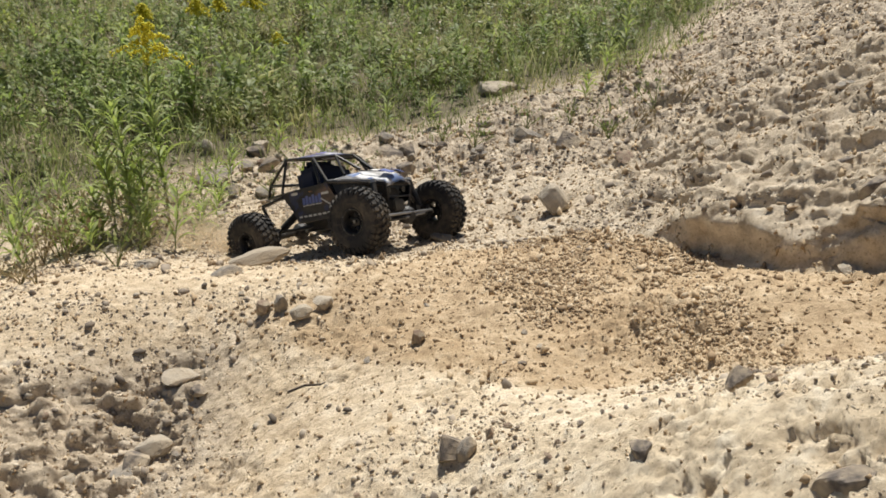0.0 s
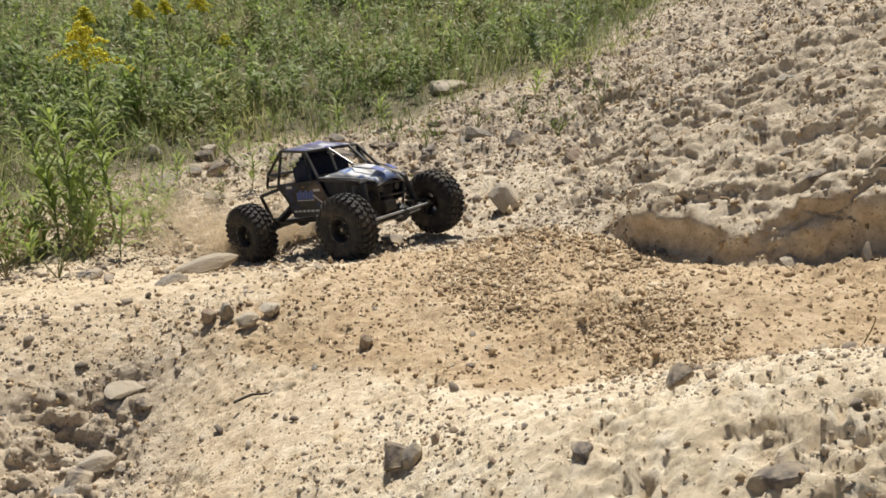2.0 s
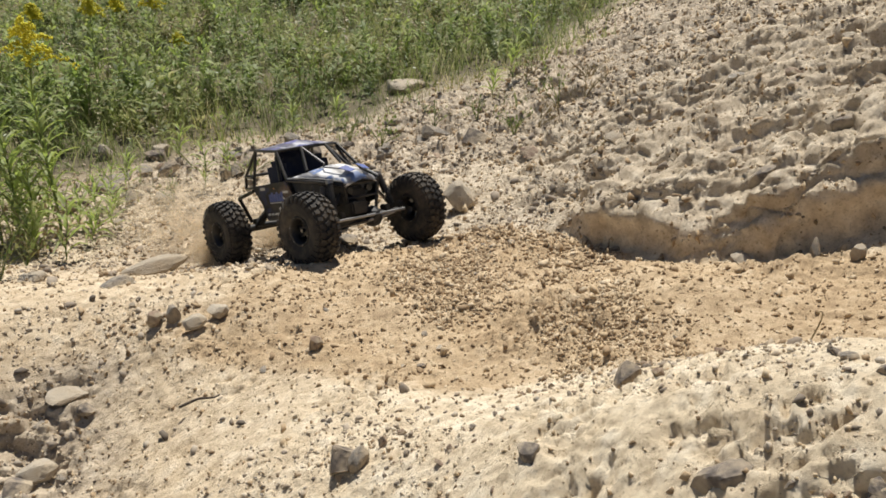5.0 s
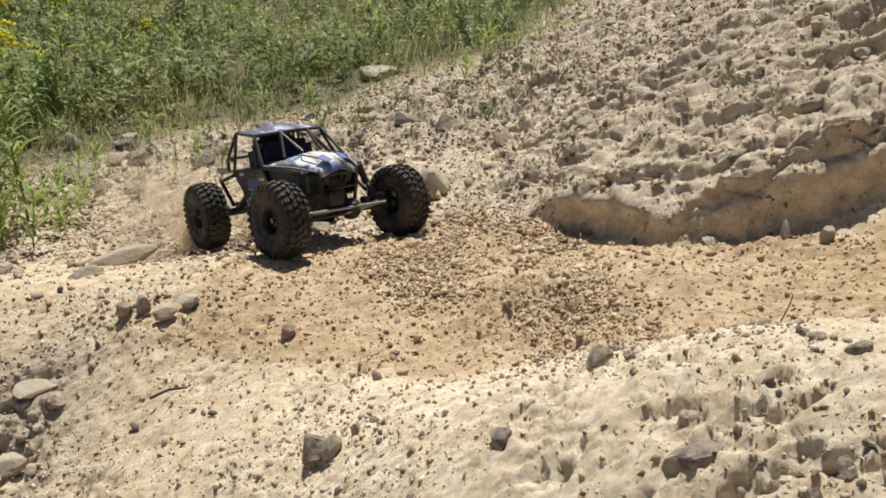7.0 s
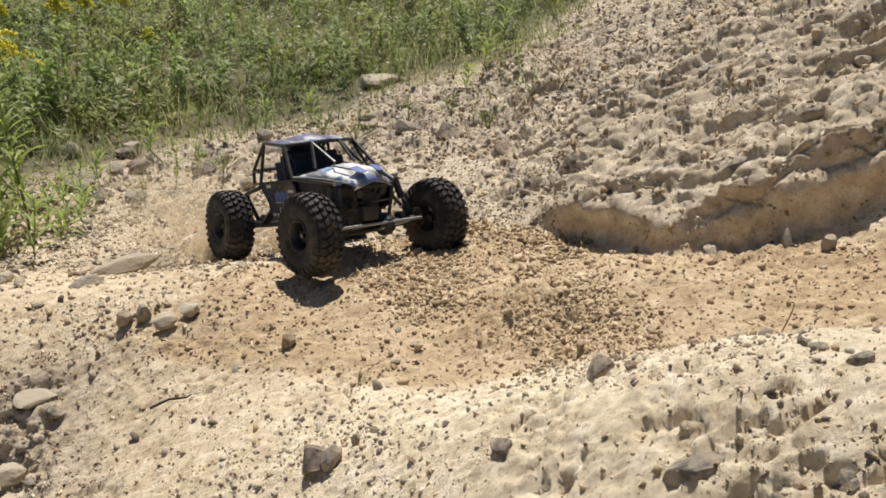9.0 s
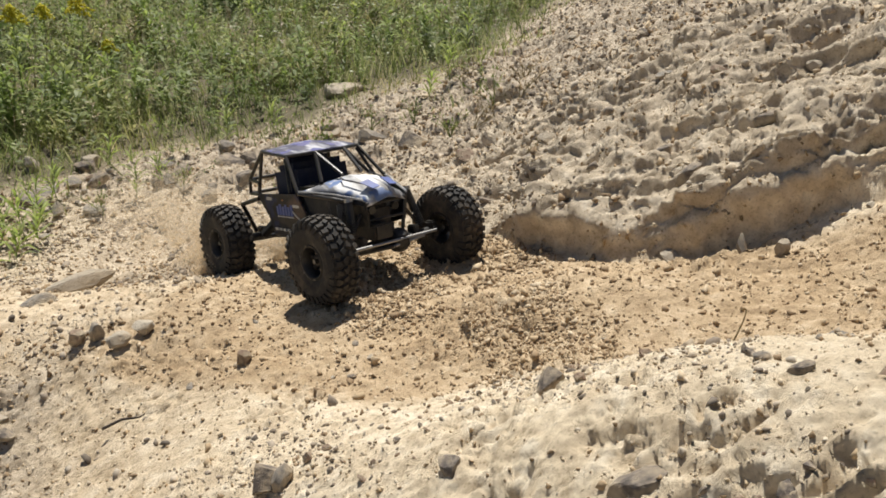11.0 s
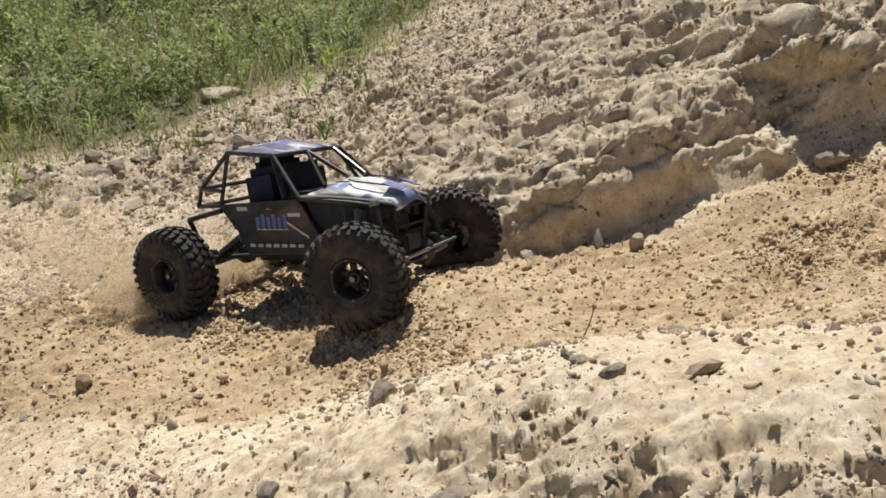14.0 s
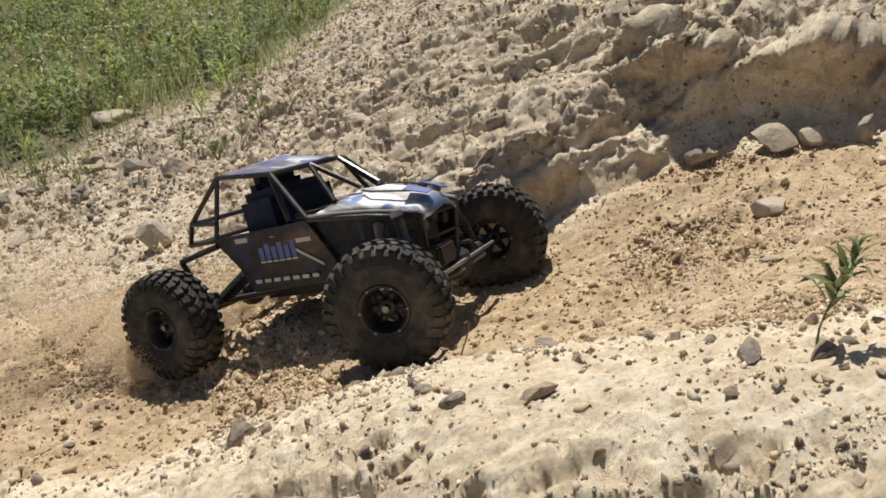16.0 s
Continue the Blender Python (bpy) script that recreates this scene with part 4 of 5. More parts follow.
def many(template_v, template_f, places, scales, turns, tilts=None):
    """Copies a small template to many places: arrays of places (n, 3), scales (n, 3), turns about z (n)."""
    n, k = len(places), len(template_v)
    v = template_v[None] * scales[:, None, :]
    if tilts is not None:
        ct, st = np.cos(tilts)[:, None], np.sin(tilts)[:, None]
        v = np.stack([v[..., 0] * ct + v[..., 2] * st, v[..., 1], -v[..., 0] * st + v[..., 2] * ct], -1)
    c, s = np.cos(turns)[:, None], np.sin(turns)[:, None]
    v = np.stack([v[..., 0] * c - v[..., 1] * s, v[..., 0] * s + v[..., 1] * c, v[..., 2]], -1) + places[:, None, :]
    f = template_f[None] + (np.arange(n) * k)[:, None, None]
    return v.reshape(-1, 3), f.reshape(-1, 3)


def pebble_template(seed, rough=0.35, small=False):
    """A chipped clod: a jittered, cut solid of few faces."""
    bm = bmesh.new()
    if small:
        bmesh.ops.create_cone(bm, cap_ends=True, cap_tris=True, segments=4, radius1=0.5, radius2=0.22, depth=0.7)
        bmesh.ops.triangulate(bm, faces=bm.faces[:])
    else:
        bmesh.ops.create_icosphere(bm, subdivisions=1, radius=0.5)
    r = random.Random(seed)
    cuts = [(Vector((r.gauss(0, 1), r.gauss(0, 1), r.gauss(0, 1))).normalized(), r.uniform(0.12, 0.34)) for _ in range(4)]
    for v in bm.verts:
        v.co *= r.uniform(1 - rough, 1 + rough)
        for n, d in cuts:
            over = v.co.dot(n) - d
            if over > 0:
                v.co -= n * over
    v = np.array([v.co[:] for v in bm.verts])
    f = np.array([[q.index for q in p.verts] for p in bm.faces])
    bm.free()
    return v, f


def gravel(name, seed, n, base_size, big, want, mat, label, small):
    g = np.random.default_rng(seed)
    V, Fc, base = [], [], 0
    for s in range(6):
        y = 0.3 + 4.4 * g.uniform(0, 1, n) ** 1.6
        x = g.uniform(-1.1, 1.6, n) * np.maximum(1, 0.5 * y)
        rut, grey, meadow = zones(x, y)
        patch = smooth(-0.25, 0.45, vnoise(x, y, 0.17, 71) + 0.5 * vnoise(x, y, 0.05, 72))
        keep = g.uniform(0, 1, n) < want(rut, grey, patch) * (1 - 0.8 * meadow)
        x, y, rut = x[keep], y[keep], rut[keep]
        size = np.minimum(base_size + big * g.exponential(1, len(x)), 0.024) * np.clip(0.6 + 0.45 * (y - 0.4), 0.6, 1.5)
        sc = np.stack([size * g.uniform(0.8, 1.6, len(x)), size, size * g.uniform(0.6, 1.0, len(x))], -1)
        v, f = many(*pebble_template(seed + s, 0.35, small), lie(x, y) + np.stack([0 * x, 0 * x, 0.10 * sc[:, 2]], -1), sc, g.uniform(0, 6.3, len(x)), g.uniform(0, 6.3, len(x)))
        V.append(v), Fc.append(f + base)
        base += len(v)
    join(name, np.concatenate(V), np.concatenate(Fc), mat, label, "gravel")


gravel("clods", 11, 105000, 0.0034, 0.0032, lambda rut, grey, patch: 0.05 + 0.95 * rut * (0.10 + 0.90 * patch ** 1.6) + 0.06 * grey, CLODS, "crumbled orange-brown clods of loose soil in the rut", True)
gravel("gravel", 12, 9000, 0.0034, 0.0042, lambda rut, grey, patch: (0.07 + 0.16 * patch) * (1 - rut) + 0.45 * grey * (0.3 + 0.7 * patch), GRAVEL, "loose angular grey and tan gravel strewn over sand", False)
gravel("bank_crumbs", 14, 14000, 0.0030, 0.0030, lambda rut, grey, patch: 1.2 * np.clip(patch - 0.5, 0, 1) * (1 - rut) * (1 - 0.5 * grey), CRUMBS, "angular crumbs of dried earth broken from the sandy bank", True)
gravel("grit", 13, 26000, 0.0022, 0.0022, lambda rut, grey, patch: (0.10 + 0.55 * patch * patch) * (1 - rut) + 0.2 * grey, GRIT, "fine tan crumbs and grit on pale sand", True)


# ---- plants ----
def leaf_shape(bend=0.25):
    """A lance-shaped leaf along +x, one unit long, that droops at its tip."""
    v = np.array([(0, 0, 0), (0.35, 0.11, 0.10), (0.35, -0.11, 0.10), (0.7, 0.075, 0.08), (0.7, -0.075, 0.08), (1, 0, 0.10 - bend), (0.35, 0, 0.07), (0.7, 0, 0.05)])
    f = np.array([(0, 2, 6), (0, 6, 1), (1, 6, 7), (1, 7, 3), (6, 2, 4), (6, 4, 7), (3, 7, 5), (7, 4, 5)])
    return v, f


def blade_shape():
    v = np.array([(-0.5, 0, 0), (0.5, 0, 0), (-0.32, 0.10, 0.5), (0.32, 0.10, 0.5), (0, 0.38, 1.0)])
    return v, np.array([(0, 1, 3), (0, 3, 2), (2, 3, 4)])


def weed_template(seed, leaves=26, tall=1.0, leaf=0.20, bare=0.12):
    """A leafy stem one unit tall: vertices, faces."""
    g = np.random.default_rng(seed)
    lean = g.uniform(-0.2, 0.2, 2)

    def axis(h):
        return np.stack([lean[0] * h * h, lean[1] * h * h, h], -1)
    ring = np.array([(math.cos(a), math.sin(a), 0) for a in (0, 2.1, 4.2)])
    pts = np.concatenate([axis(np.array(h)) + ring * 0.010 * (1 - 0.8 * h) for h in (0, 0.5, 1.0)])
    fs = []
    for k in range(2):
        for j in range(3):
            a, b, c, d = 3 * k + j, 3 * k + (j + 1) % 3, 3 * k + 3 + (j + 1) % 3, 3 * k + 3 + j
            fs += [(a, b, c), (a, c, d)]
    h = np.sort(g.uniform(bare, 1, leaves))
    size = leaf * (0.6 + 0.7 * np.sin(np.pi * np.clip(h * 0.9 + 0.05, 0, 1))) * g.uniform(0.6, 1.3, leaves)
    lv = np.array([(0, 0, 0), (0.45, 0.15, 0.06), (0.45, -0.15, 0.06), (1, 0, -0.16)])
    v, f = many(lv, np.array([(0, 2, 1), (1, 2, 3)]), axis(h), np.stack([size, size, size], -1), np.arange(leaves) * 2.4 + g.uniform(-0.6, 0.6, leaves), -g.uniform(-0.1, 0.95, leaves))
    return np.concatenate([pts, v]), np.concatenate([np.array(fs), f + len(pts)])


def meadow_points(g, n, reach=8.0, near=1.3):
    y = near + (reach - near) * g.uniform(0, 1, n) ** 0.9
    x = g.uniform(-0.62, 0.62, n) * (y + 0.9) - 0.05 * y
    return x, y


def scatter_weeds(name, templates, n, size, mat, label, category, seed, patch=0.45, into=0.15):
    g = np.random.default_rng(seed)
    V, Fc, base = [], [], 0
    for k, (tv, tf) in enumerate(templates):
        x, y = meadow_points(g, n)
        inner = y - meadow_edge(x)
        clump = vnoise(x, y, patch, seed + k)
        keep = (g.uniform(0, 1, n) < smooth(-into, 0.35, inner + 0.3 * clump) * (0.16 + 0.84 * smooth(-0.1, 0.55, vnoise(x, y, 0.36, 3) + 0.5 * clump)))
        x, y = x[keep], y[keep]
        s = g.uniform(*size, len(x)) * (0.55 + 0.45 * smooth(0, 1.0, y - meadow_edge(x))) * (0.85 + 0.25 * vnoise(x, y, 0.4, 3))
        v, f = many(tv, tf, np.stack([x, y, height(x, y) - 0.004], -1), np.stack([s, s, s], -1), g.uniform(0, 6.3, len(x)), g.normal(0, 0.24, len(x)))
        V.append(v), Fc.append(f + base)
        base += len(v)
    return join(name, np.concatenate(V), np.concatenate(Fc), mat, label, category)


scatter_weeds("meadow_weeds", [weed_template(s, 20, 1, 0.30) for s in range(6)], 1800, (0.05, 0.20), LEAF, "dense green broad-leaved weeds of the meadow", "weeds", 101)
scatter_weeds("tall_weeds", [weed_template(s + 20, 26, 1, 0.14) for s in range(4)], 900, (0.14, 0.38), LEAF_FRESH, "taller fresh green leafy stems in the meadow", "weeds", 131, 0.8)
scatter_weeds("dry_stalks", [weed_template(s + 40, 10, 1, 0.09, 0.5) for s in range(2)], 2000, (0.10, 0.30), DRY, "dry brown stalks among the meadow weeds", "weeds", 151, 0.5)


def meadow_grass():
    g = np.random.default_rng(77)
    n = 110000
    x, y = meadow_points(g, n, 10.0)
    inner = y - meadow_edge(x)
    clump = vnoise(x, y, 0.3, 78)
    keep = g.uniform(0, 1, n) < smooth(-0.35, 0.25, inner + 0.35 * clump) * (0.45 + 0.55 * smooth(-0.5, 0.4, clump))
    x, y = x[keep], y[keep]
    h = g.uniform(0.03, 0.15, len(x)) * (0.85 + 0.4 * vnoise(x, y, 0.45, 79)) * (0.6 + 0.4 * smooth(0, 0.8, y - meadow_edge(x)))
    w = g.uniform(0.0022, 0.0048, len(x)) * (0.8 + 0.12 * y)
    v, f = many(*blade_shape(), np.stack([x, y, height(x, y) - 0.003], -1), np.stack([w, h * g.uniform(0.4, 2.2, len(x)), h], -1), g.uniform(0, 6.3, len(x)), g.normal(0, 0.25, len(x)))
    join("meadow_grass", v, f, GRASS, "thick mixed green and straw-coloured meadow grass", "grass")


meadow_grass()


def leaf_mesh(seed, mat, narrow=1.0):
    g = np.random.default_rng(seed)
    v, f = leaf_shape(0.15 + 0.3 * g.uniform())
    v = v * np.array([1, 0.85 * narrow, 1])
    me = bpy.data.meshes.new("leaf")
    me.from_pydata(v.tolist(), [], f.tolist())
    me.materials.append(mat)
    me.polygons.foreach_set("use_smooth", np.ones(len(f), bool))
    return me


DULL_LEAF = leaf_material("dull_leaf", [(0.0, (0.10, 0.115, 0.05)), (1.0, (0.23, 0.25, 0.12))], 0.3)
DULL_LEAVES = [leaf_mesh(s, DULL_LEAF, 0.75) for s in range(6)]
LEAVES = [leaf_mesh(s, LEAF_FRESH if s % 4 else LEAF, 0.75) for s in range(6)]


def bent_stem(bm, points, r0, r1):
    for k in range(len(points) - 1):
        a, b = k / (len(points) - 1), (k + 1) / (len(points) - 1)
        tube(bm, points[k], points[k + 1], r0 + (r1 - r0) * a, 6, r0 + (r1 - r0) * b)
    return bm


def plume(rnd, top, size):
    """A goldenrod's arching flower branches, set with small florets."""
    tet = np.array([(1, 1, 1), (-1, -1, 1), (-1, 1, -1), (1, -1, -1)]) * 0.5
    tf = np.array([(0, 1, 2), (0, 3, 1), (0, 2, 3), (1, 3, 2)])
    at, sc = [], []
    for k in range(15):
        h = k / 15
        a, reach = k * 2.4 + rnd.uniform(-0.3, 0.3), size * (1.15 - 0.85 * h) * rnd.uniform(0.7, 1.15)
        for j in range(26):
            u = (j + 1) / 26
            c = Vector((math.cos(a) * reach * u, math.sin(a) * reach * u, size * (1.25 * h - 0.45) + reach * (0.75 * u - 0.75 * u * u)))
            for _ in range(2):
                at.append(Vector(top) + c + Vector((rnd.gauss(0, 0.0035), rnd.gauss(0, 0.0035), 0.005 + rnd.gauss(0, 0.0035))))
                sc.append(rnd.uniform(0.003, 0.006))
    n = len(at)
    sc = np.array(sc)[:, None] * np.ones((1, 3))
    return many(tet, tf, np.array([p[:] for p in at]), sc, np.array([rnd.uniform(0, 6.3) for _ in range(n)]), np.array([rnd.uniform(0, 6.3) for _ in range(n)]))


def leafy_plant(name, x, y, tall, seed, label, category, bloom=0.0, leaves=36, size=0.085, lean=(0.02, 0.0), group="", bare=0.10, wide=1.0, blades=None):
    rnd = random.Random(seed)
    thing = tagged(new(name), label, category, group)
    thing.location = (x, y, ground_z(x, y) - 0.005)
    pts = [Vector((lean[0] * tall * u * u + 0.006 * math.sin(5 * u + seed), lean[1] * tall * u * u, tall * u)) for u in (k / 7 for k in range(8))]
    part("stem", bent_stem(bmesh.new(), pts, 0.0075 * tall ** 0.8, 0.0026 * tall ** 0.8), LEAF, thing)
    for k in range(leaves):
        u = bare + (0.98 - bare) * (k + rnd.random()) / leaves
        i = min(6, int(u * 7))
        at = pts[i].lerp(pts[i + 1], u * 7 - i)
        s = size * (0.45 + 0.75 * math.sin(math.pi * min(1, 0.12 + 0.85 * u))) * rnd.uniform(0.75, 1.2)
        ob = new("leaf", (blades or LEAVES)[rnd.randrange(6)])
        ob.parent = thing
        ob.matrix_basis = pose(*at, 0, 0, math.degrees(k * 2.4)) @ pose(0, 0, 0, rnd.uniform(-20, 20), -rnd.uniform(15, 60), 0) @ Matrix.Diagonal((s, s * wide, s, 1))
    if bloom:
        v, f = plume(rnd, pts[-1], bloom)
        join("flower_head", v, f, YELLOW, "bright yellow flower plume", "", thing, "")
    return thing


GOLD = "goldenrod with a yellow plume on a leafy green stem"
leafy_plant("goldenrod", -0.750, 2.14, 0.465, 1, GOLD, "goldenrod", 0.085, 66, 0.072, (0.02, 0.0), "goldenrods")
leafy_plant("goldenrod", -0.98, 3.44, 0.40, 3, GOLD, "goldenrod", 0.05, 30, 0.07, (0.0, 0.0), "goldenrods")
leafy_plant("goldenrod", -0.90, 4.08, 0.34, 4, GOLD, "goldenrod", 0.06, 26, 0.07, (0.02, 0.0), "goldenrods")
leafy_plant("goldenrod", -0.75, 3.88, 0.20, 5, GOLD, "goldenrod", 0.035, 20, 0.05, (0.02, 0.0), "goldenrods")
leafy_plant("goldenrod", -1.12, 4.36, 0.28, 6, GOLD, "goldenrod", 0.05, 20, 0.06, (0.02, 0.0), "goldenrods")
leafy_plant("goldenrod", -1.25, 3.6, 0.36, 7, GOLD, "goldenrod", 0.045, 26, 0.07, (0.03, 0.0), "goldenrods")
WEED = "tall leafy green weed growing from stony sand"
leafy_plant("tall_weed", -0.825, 2.10, 0.36, 11, WEED, "weed", 0, 52, 0.085, (-0.06, 0.0), "leafy weeds")
leafy_plant("tall_weed", -0.86, 2.06, 0.31, 12, WEED, "weed", 0, 44, 0.078, (-0.10, 0.0), "leafy weeds")
leafy_plant("tall_weed", -0.79, 2.09, 0.22, 13, WEED, "weed", 0, 30, 0.066, (0.10, 0.0), "leafy weeds")
LOW = "small yellow-green leafy weed in stony sand"
for k, (x, y, h) in enumerate([(-0.77, 1.98, 0.13), (-0.88, 1.93, 0.12), (-0.95, 1.97, 0.20), (-1.02, 1.92, 0.17), (-1.08, 2.02, 0.22), (-0.92, 2.2, 0.24), (-0.70, 2.16, 0.11), (-0.43, 2.47, 0.15), (-0.385, 2.62, 0.13),
                              (-0.99, 1.80, 0.10), (-0.83, 1.84, 0.09), (-0.64, 2.45, 0.10), (-0.55, 2.75, 0.14), (-0.20, 2.92, 0.16), (-0.05, 3.0, 0.15), (0.58, 3.02, 0.14), (0.63, 3.2, 0.18), (0.72, 3.35, 0.26), (0.50, 2.9, 0.10)]):
    leafy_plant("small_weed", x, y, h, 30 + k, LOW, "weed", 0, 20, 0.055, (0.05 * math.sin(k), 0.05 * math.cos(k)), "small weeds")
g = random.Random(61)
for k in range(26):
    x, y = g.uniform(-1.12, -0.60), g.uniform(1.80, 2.35)
    leafy_plant("small_weed", x, y, g.uniform(0.07, 0.20), 70 + k, LOW, "weed", 0, 18, g.uniform(0.045, 0.07), (g.uniform(-0.15, 0.15), g.uniform(-0.1, 0.1)), "small weeds")
leafy_plant("bank_weed", 0.598, 0.392, 0.072, 60, "small dull green weed with a bare stem on the sandy bank", "weed", 0, 24, 0.021, (0.20, 0.05), "", 0.40, 1.8, DULL_LEAVES)


def sprig(x, y, tall, seed, mat, label):
    """A thin branching weed as one mesh."""
    rnd = random.Random(seed)
    bm = bmesh.new()
    for k in range(rnd.randint(4, 7)):
        a, lean = rnd.uniform(0, 6.3), rnd.uniform(0.15, 0.8)
        h = tall * rnd.uniform(0.55, 1.0)
        pts = [Vector((math.cos(a) * lean * h * u * (0.5 + u), math.sin(a) * lean * h * u * (0.5 + u), h * u * (1 - 0.25 * lean * u))) for u in (0, 0.33, 0.66, 1.0)]
        bent_stem(bm, pts, 0.0016, 0.0006)
        for j in range(5):
            p = pts[1].lerp(pts[3], rnd.random())
            q = p + Vector((rnd.uniform(-1, 1), rnd.uniform(-1, 1), rnd.uniform(0.1, 1))) * tall * 0.2
            tube(bm, p, q, 0.0009, 4, 0.0004)
            w = Vector((rnd.uniform(-1, 1), rnd.uniform(-1, 1), 0)).normalized() * tall * 0.035
            bm.faces.new([bm.verts.new(q + d) for d in (w, Vector((0, 0, tall * 0.09)), -w)])
    ob = part("sprig", bm, mat, None, label)
    ob.location = (x, y, ground_z(x, y) - 0.004)
    return tagged(ob, label, "weed", "thin sprigs")


g = random.Random(8)
for k, (x, y, h) in enumerate([(0.52, 2.25, 0.12), (0.60, 2.36, 0.13), (0.47, 2.33, 0.10), (0.66, 2.30, 0.09), (0.10, 2.6, 0.13), (0.0, 2.75, 0.12), (0.62, 2.95, 0.12), (0.28, 2.75, 0.11), (0.40, 2.6, 0.10), (0.55, 1.78, 0.06),
                              (-0.30, 2.5, 0.10), (-0.50, 2.35, 0.10), (0.75, 2.6, 0.09), (1.0, 3.6, 0.14), (1.2, 4.0, 0.16), (1.45, 4.4, 0.16), (1.1, 4.1, 0.14), (1.5, 3.9, 0.15), (1.7, 4.6, 0.18), (1.35, 3.5, 0.10)]):
    sprig(x, y, h, 200 + k, DRY if k % 3 == 0 else LEAF, "thin branching dry weed in gravel" if k % 3 == 0 else "thin branching green weed in gravel")
for k in range(14):
    x, y = g.uniform(-1.15, -0.7), g.uniform(1.5, 2.2)
    sprig(x, y, g.uniform(0.08, 0.19), 240 + k, DRY if k % 2 else GRASS, "thin branching dry weed in gravel" if k % 2 else "thin straw-green weed in gravel")

# a curled dry tendril beside the rut, and a dark stick
curl = [Vector((0.012 * math.sin(2.6 * u), 0.004 * u, 0.042 * math.sin(1.9 * u))) for u in (k / 9 for k in range(10))]
ob = part("twig", bent_stem(bmesh.new(), curl, 0.0011, 0.0006), DRY, None, "curled dry tendril standing beside the rut")
ob.location = (0.55, 0.838, ground_z(0.55, 0.838) - 0.002)
tagged(ob, category="twig")
ob = part("stick", bent_stem(bmesh.new(), [Vector(p) for p in ((-0.03, -0.012, 0), (-0.005, 0.002, 0.004), (0.018, 0.006, 0.002), (0.034, 0.018, 0.005))], 0.0022, 0.0012), plain("dark_bark", (0.06, 0.045, 0.035), 0.9), None, "short dark stick lying on pale sand")
ob.location = (-0.207, 1.102, ground_z(-0.207, 1.102) + 0.003)
tagged(ob, category="stick")


def blooms():
    """White flower heads over the meadow."""
    g = np.random.default_rng(91)
    x, y = meadow_points(g, 1500, 9.0, 2.2)
    keep = (y > meadow_edge(x) + 0.1) & (vnoise(x, y, 0.7, 92) > -0.1)
    x, y = x[keep], y[keep]
    s = g.uniform(0.008, 0.022, len(x)) * (0.7 + 0.1 * y)
    v, f = many(*pebble_template(9), np.stack([x, y, height(x, y) + g.uniform(0.06, 0.24, len(x))], -1), np.stack([s, s, 0.35 * s], -1), g.uniform(0, 6, len(x)))
    join("white_flowers", v, f, WHITE_BLOOM, "flat white flower heads dotted over the meadow", "flowers")


blooms()


# ---- dust ----
def dust_material():
    m, N, L, b = material("airborne_dust", 1.0)
    b.inputs["Base Color"].default_value = (0.80, 0.69, 0.52, 1)
    tr, tl, ad = N.new("ShaderNodeBsdfTransparent"), N.new("ShaderNodeBsdfTranslucent"), N.new("ShaderNodeMixShader")
    tl.inputs[0].default_value = (0.80, 0.69, 0.52, 1)
    half = N.new("ShaderNodeMixShader")
    half.inputs[0].default_value = 0.5
    L.new(b.outputs[0], half.inputs[1]), L.new(tl.outputs[0], half.inputs[2])
    ad.inputs[0].default_value = 0.42
    L.new(tr.outputs[0], ad.inputs[1]), L.new(half.outputs[0], ad.inputs[2])
    L.new(ad.outputs[0], N["Material Output"].inputs[0])
    return m


DUST = dust_material()


def dust_cloud(seed, count, size, label):
    """A drifting puff of countless small flakes, thicker low down at its head."""
    g = np.random.default_rng(seed)
    u = g.uniform(0, 1, count) ** 1.5
    wide = 0.02 + 0.10 * u
    p = np.stack([-size * u + g.normal(0, 0.018, count), g.normal(0, 1, count) * wide, np.abs(g.normal(0, 1, count)) * (0.018 + 0.075 * u)], -1)
    # billows: pull the flakes towards a few centres
    c = np.stack([-size * g.uniform(0, 1, 16), g.normal(0, 0.05, 16), g.uniform(0.0, 0.07, 16)], -1)
    near = np.argmin(((p[:, None] - c[None]) ** 2).sum(-1), 1)
    p = p + (c[near] - p) * 0.22
    p[:, 2] = np.maximum(p[:, 2], 0.0)
    tri = np.array([(-0.5, -0.4, 0.1), (0.5, -0.4, -0.1), (0.0, 0.6, 0.1)])
    s = g.uniform(0.0012, 0.0032, count)
    v, f = many(tri, np.array([(0, 1, 2)]), p, np.stack([s, s, s], -1), g.uniform(0, 6.3, count), g.uniform(0, 6.3, count))
    ob = join("dust_cloud", v, f, DUST, label, "dust")
    ob.visible_shadow = True
    return ob


DUST_TRAIL = dust_cloud(1, 90000, 0.42, "thin cloud of tan dust trailing the rear wheels")
DUST_PUFF = dust_cloud(2, 34000, 0.12, "small puff of tan dust thrown up between the wheels")


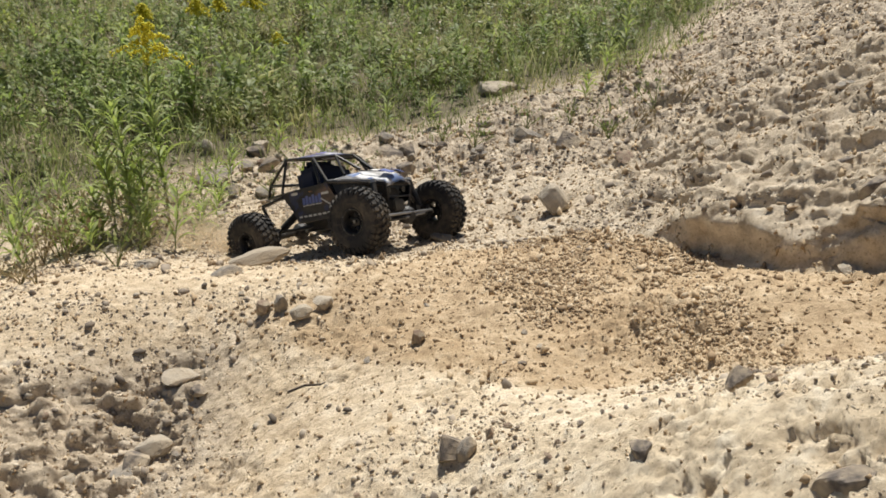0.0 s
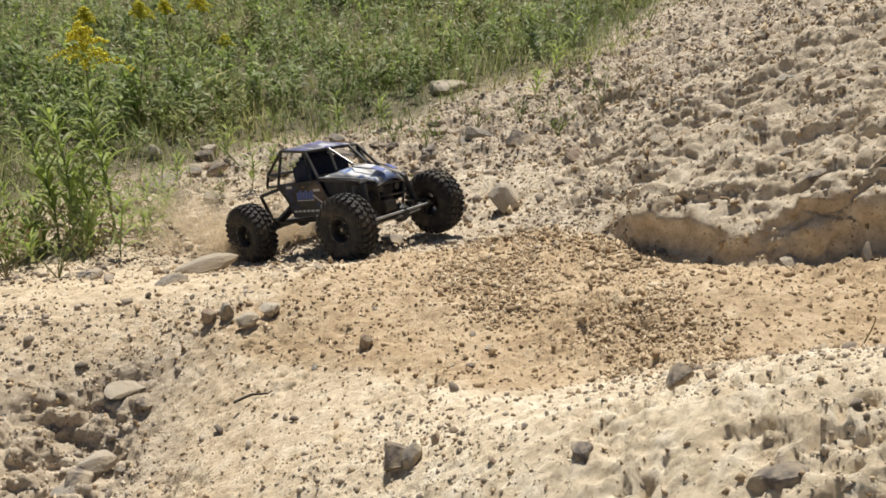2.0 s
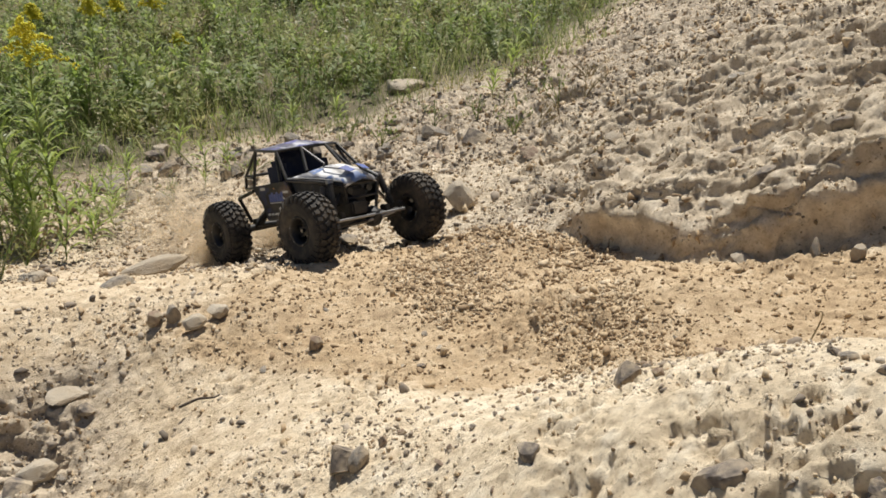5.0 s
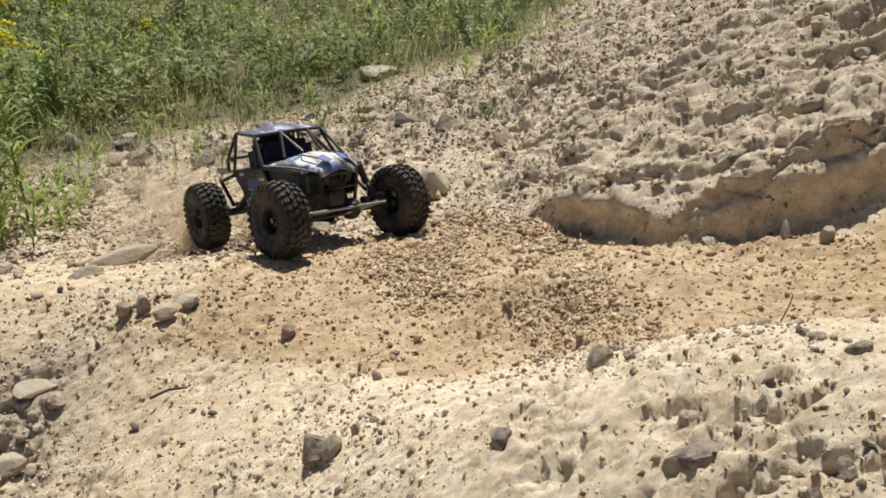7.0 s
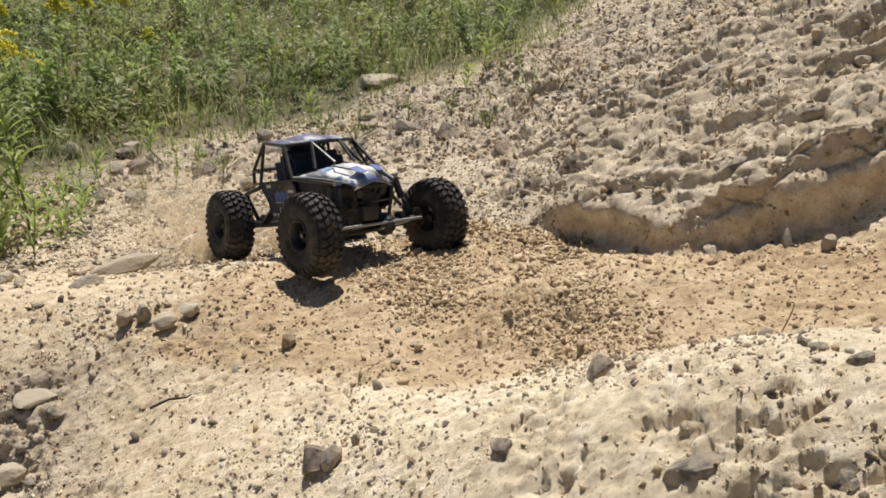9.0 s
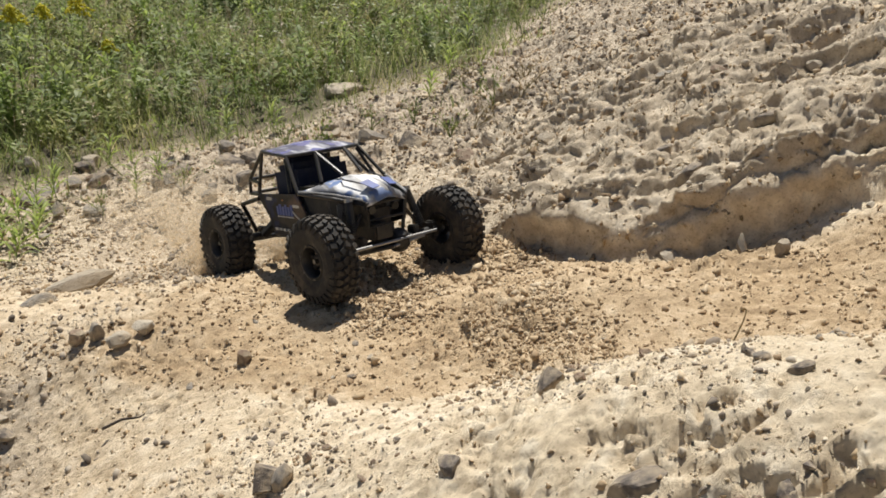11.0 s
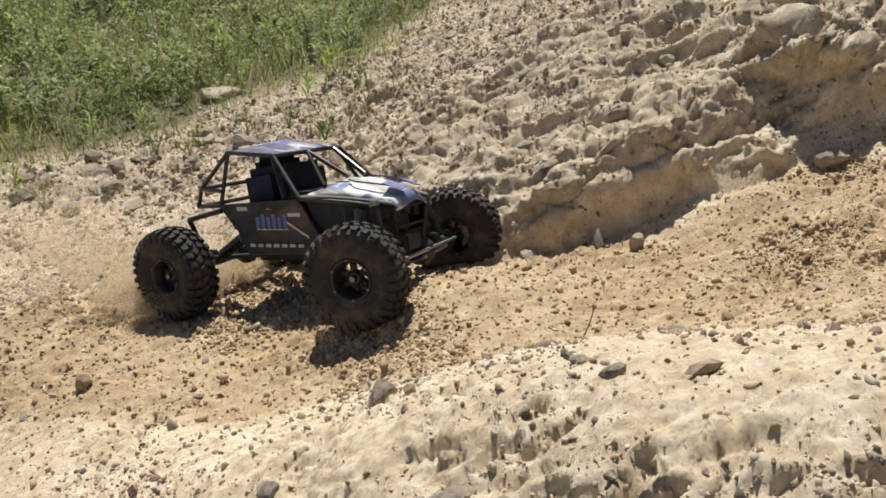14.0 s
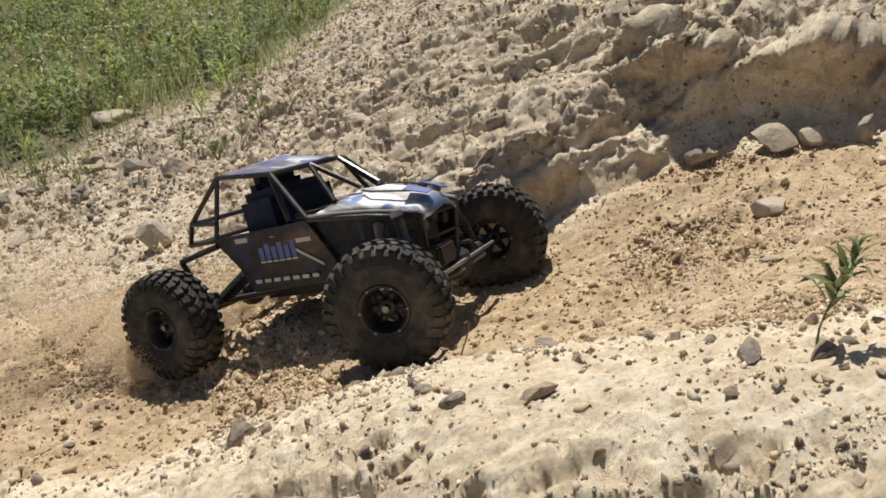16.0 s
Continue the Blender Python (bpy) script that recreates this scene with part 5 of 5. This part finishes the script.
# ---- what moves ----
# Seconds; the crawler's base x, y, z and turns in degrees; the roll of its rear and front axle.
DRIVE = [
    (0.0, -0.2244, 1.8382, -0.2339, -14.00, -19.92, -34.66, 6.4, 1.1),
    (1.5, -0.1343, 1.8411, -0.2107, -6.91, -16.12, -42.85, 6.8, 3.6),
    (3.5, -0.0670, 1.7749, -0.1931, -5.65, -19.44, -48.17, 1.8, 1.5),
    (7.0, -0.0320, 1.6903, -0.1584, -3.30, -16.75, -58.68, -0.8, -1.8),
    (8.0, -0.0072, 1.6278, -0.1468, -6.18, -17.71, -58.69, -6.8, -1.4),
    (10.5, 0.0909, 1.5217, -0.1079, -2.37, -16.26, -60.17, -1.7, -0.9),
    (11.5, 0.1438, 1.4752, -0.0976, -4.08, -12.24, -56.66, -2.4, 1.7),
    (12.5, 0.2038, 1.4121, -0.0814, -7.04, -12.32, -54.97, -2.0, 2.7),
    (13.2, 0.2473, 1.3241, -0.0590, -9.38, -12.70, -51.88, -4.1, 3.6),
    (14.0, 0.3099, 1.2646, -0.0364, -9.35, -12.93, -45.97, 2.8, 2.2),
    (15.0, 0.4060, 1.1745, 0.0010, -2.67, -18.70, -46.76, -3.6, 1.7),
    (15.5, 0.4341, 1.1173, 0.0268, -3.26, -14.73, -47.91, 4.7, 3.0),
    (16.0, 0.4764, 1.0555, 0.0243, -8.06, -17.79, -49.38, 1.7, 3.7),
]
STEER = [(0.0, 4), (3.5, 4), (7.0, 8), (10.5, 4), (12.5, 6), (14.0, 14), (16.0, 18)]


def motions():
    walk(crawler, [(t, pose(x, y, z, rx, ry, rz)) for t, x, y, z, rx, ry, rz, _, _ in DRIVE])
    ts = [r[0] for r in DRIVE]
    for ob, wx, col in ((AXLE_REAR, -HALF_BASE, 7), (AXLE_FRONT, HALF_BASE, 8)):
        walk(ob, [(r[0], pose(wx, 0, UP, r[col])) for r in DRIVE])
    way = [0.0]
    for a, b in zip(DRIVE, DRIVE[1:]):
        way.append(way[-1] + math.dist(a[1:4], b[1:4]))
    for key, (ob, wx, wy) in WHEELS.items():
        rows = []
        for k in range(33):
            t = k * 0.5
            spin = math.degrees(float(np.interp(t, ts, way)) / R_TYRE) * 1.25
            roll = float(np.interp(t, ts, [r[7 if wx < 0 else 8] for r in DRIVE]))
            turn = float(np.interp(t, [s[0] for s in STEER], [s[1] for s in STEER])) if wx > 0 else 0.0
            flip = 180 if wy > 0 else 0
            rows.append((t, pose(wx, 0, UP, roll) @ pose(0, wy, 0, 0, 0, turn) @ pose(0, 0, 0, 0, spin, 0) @ pose(0, 0, 0, 0, 0, flip)))
        walk(ob, rows)
    # the dust follows the right rear wheel's heel and the gap before it
    for ob, at, low, swing in ((DUST_TRAIL, (-0.215, -0.13, 0.005), 0.0, 3.0), (DUST_PUFF, (-0.20, 0.02, 0.012), 0.0, 8.0)):
        rows = []
        for k, (t, x, y, z, rx, ry, rz, _, _) in enumerate(DRIVE):
            p = pose(x, y, z, rx, ry, rz) @ Vector(at)
            rows.append((t, pose(p.x, p.y, p.z, 0, 0, rz + swing * math.sin(2.0 * k))))
        walk(ob, rows)


motions()
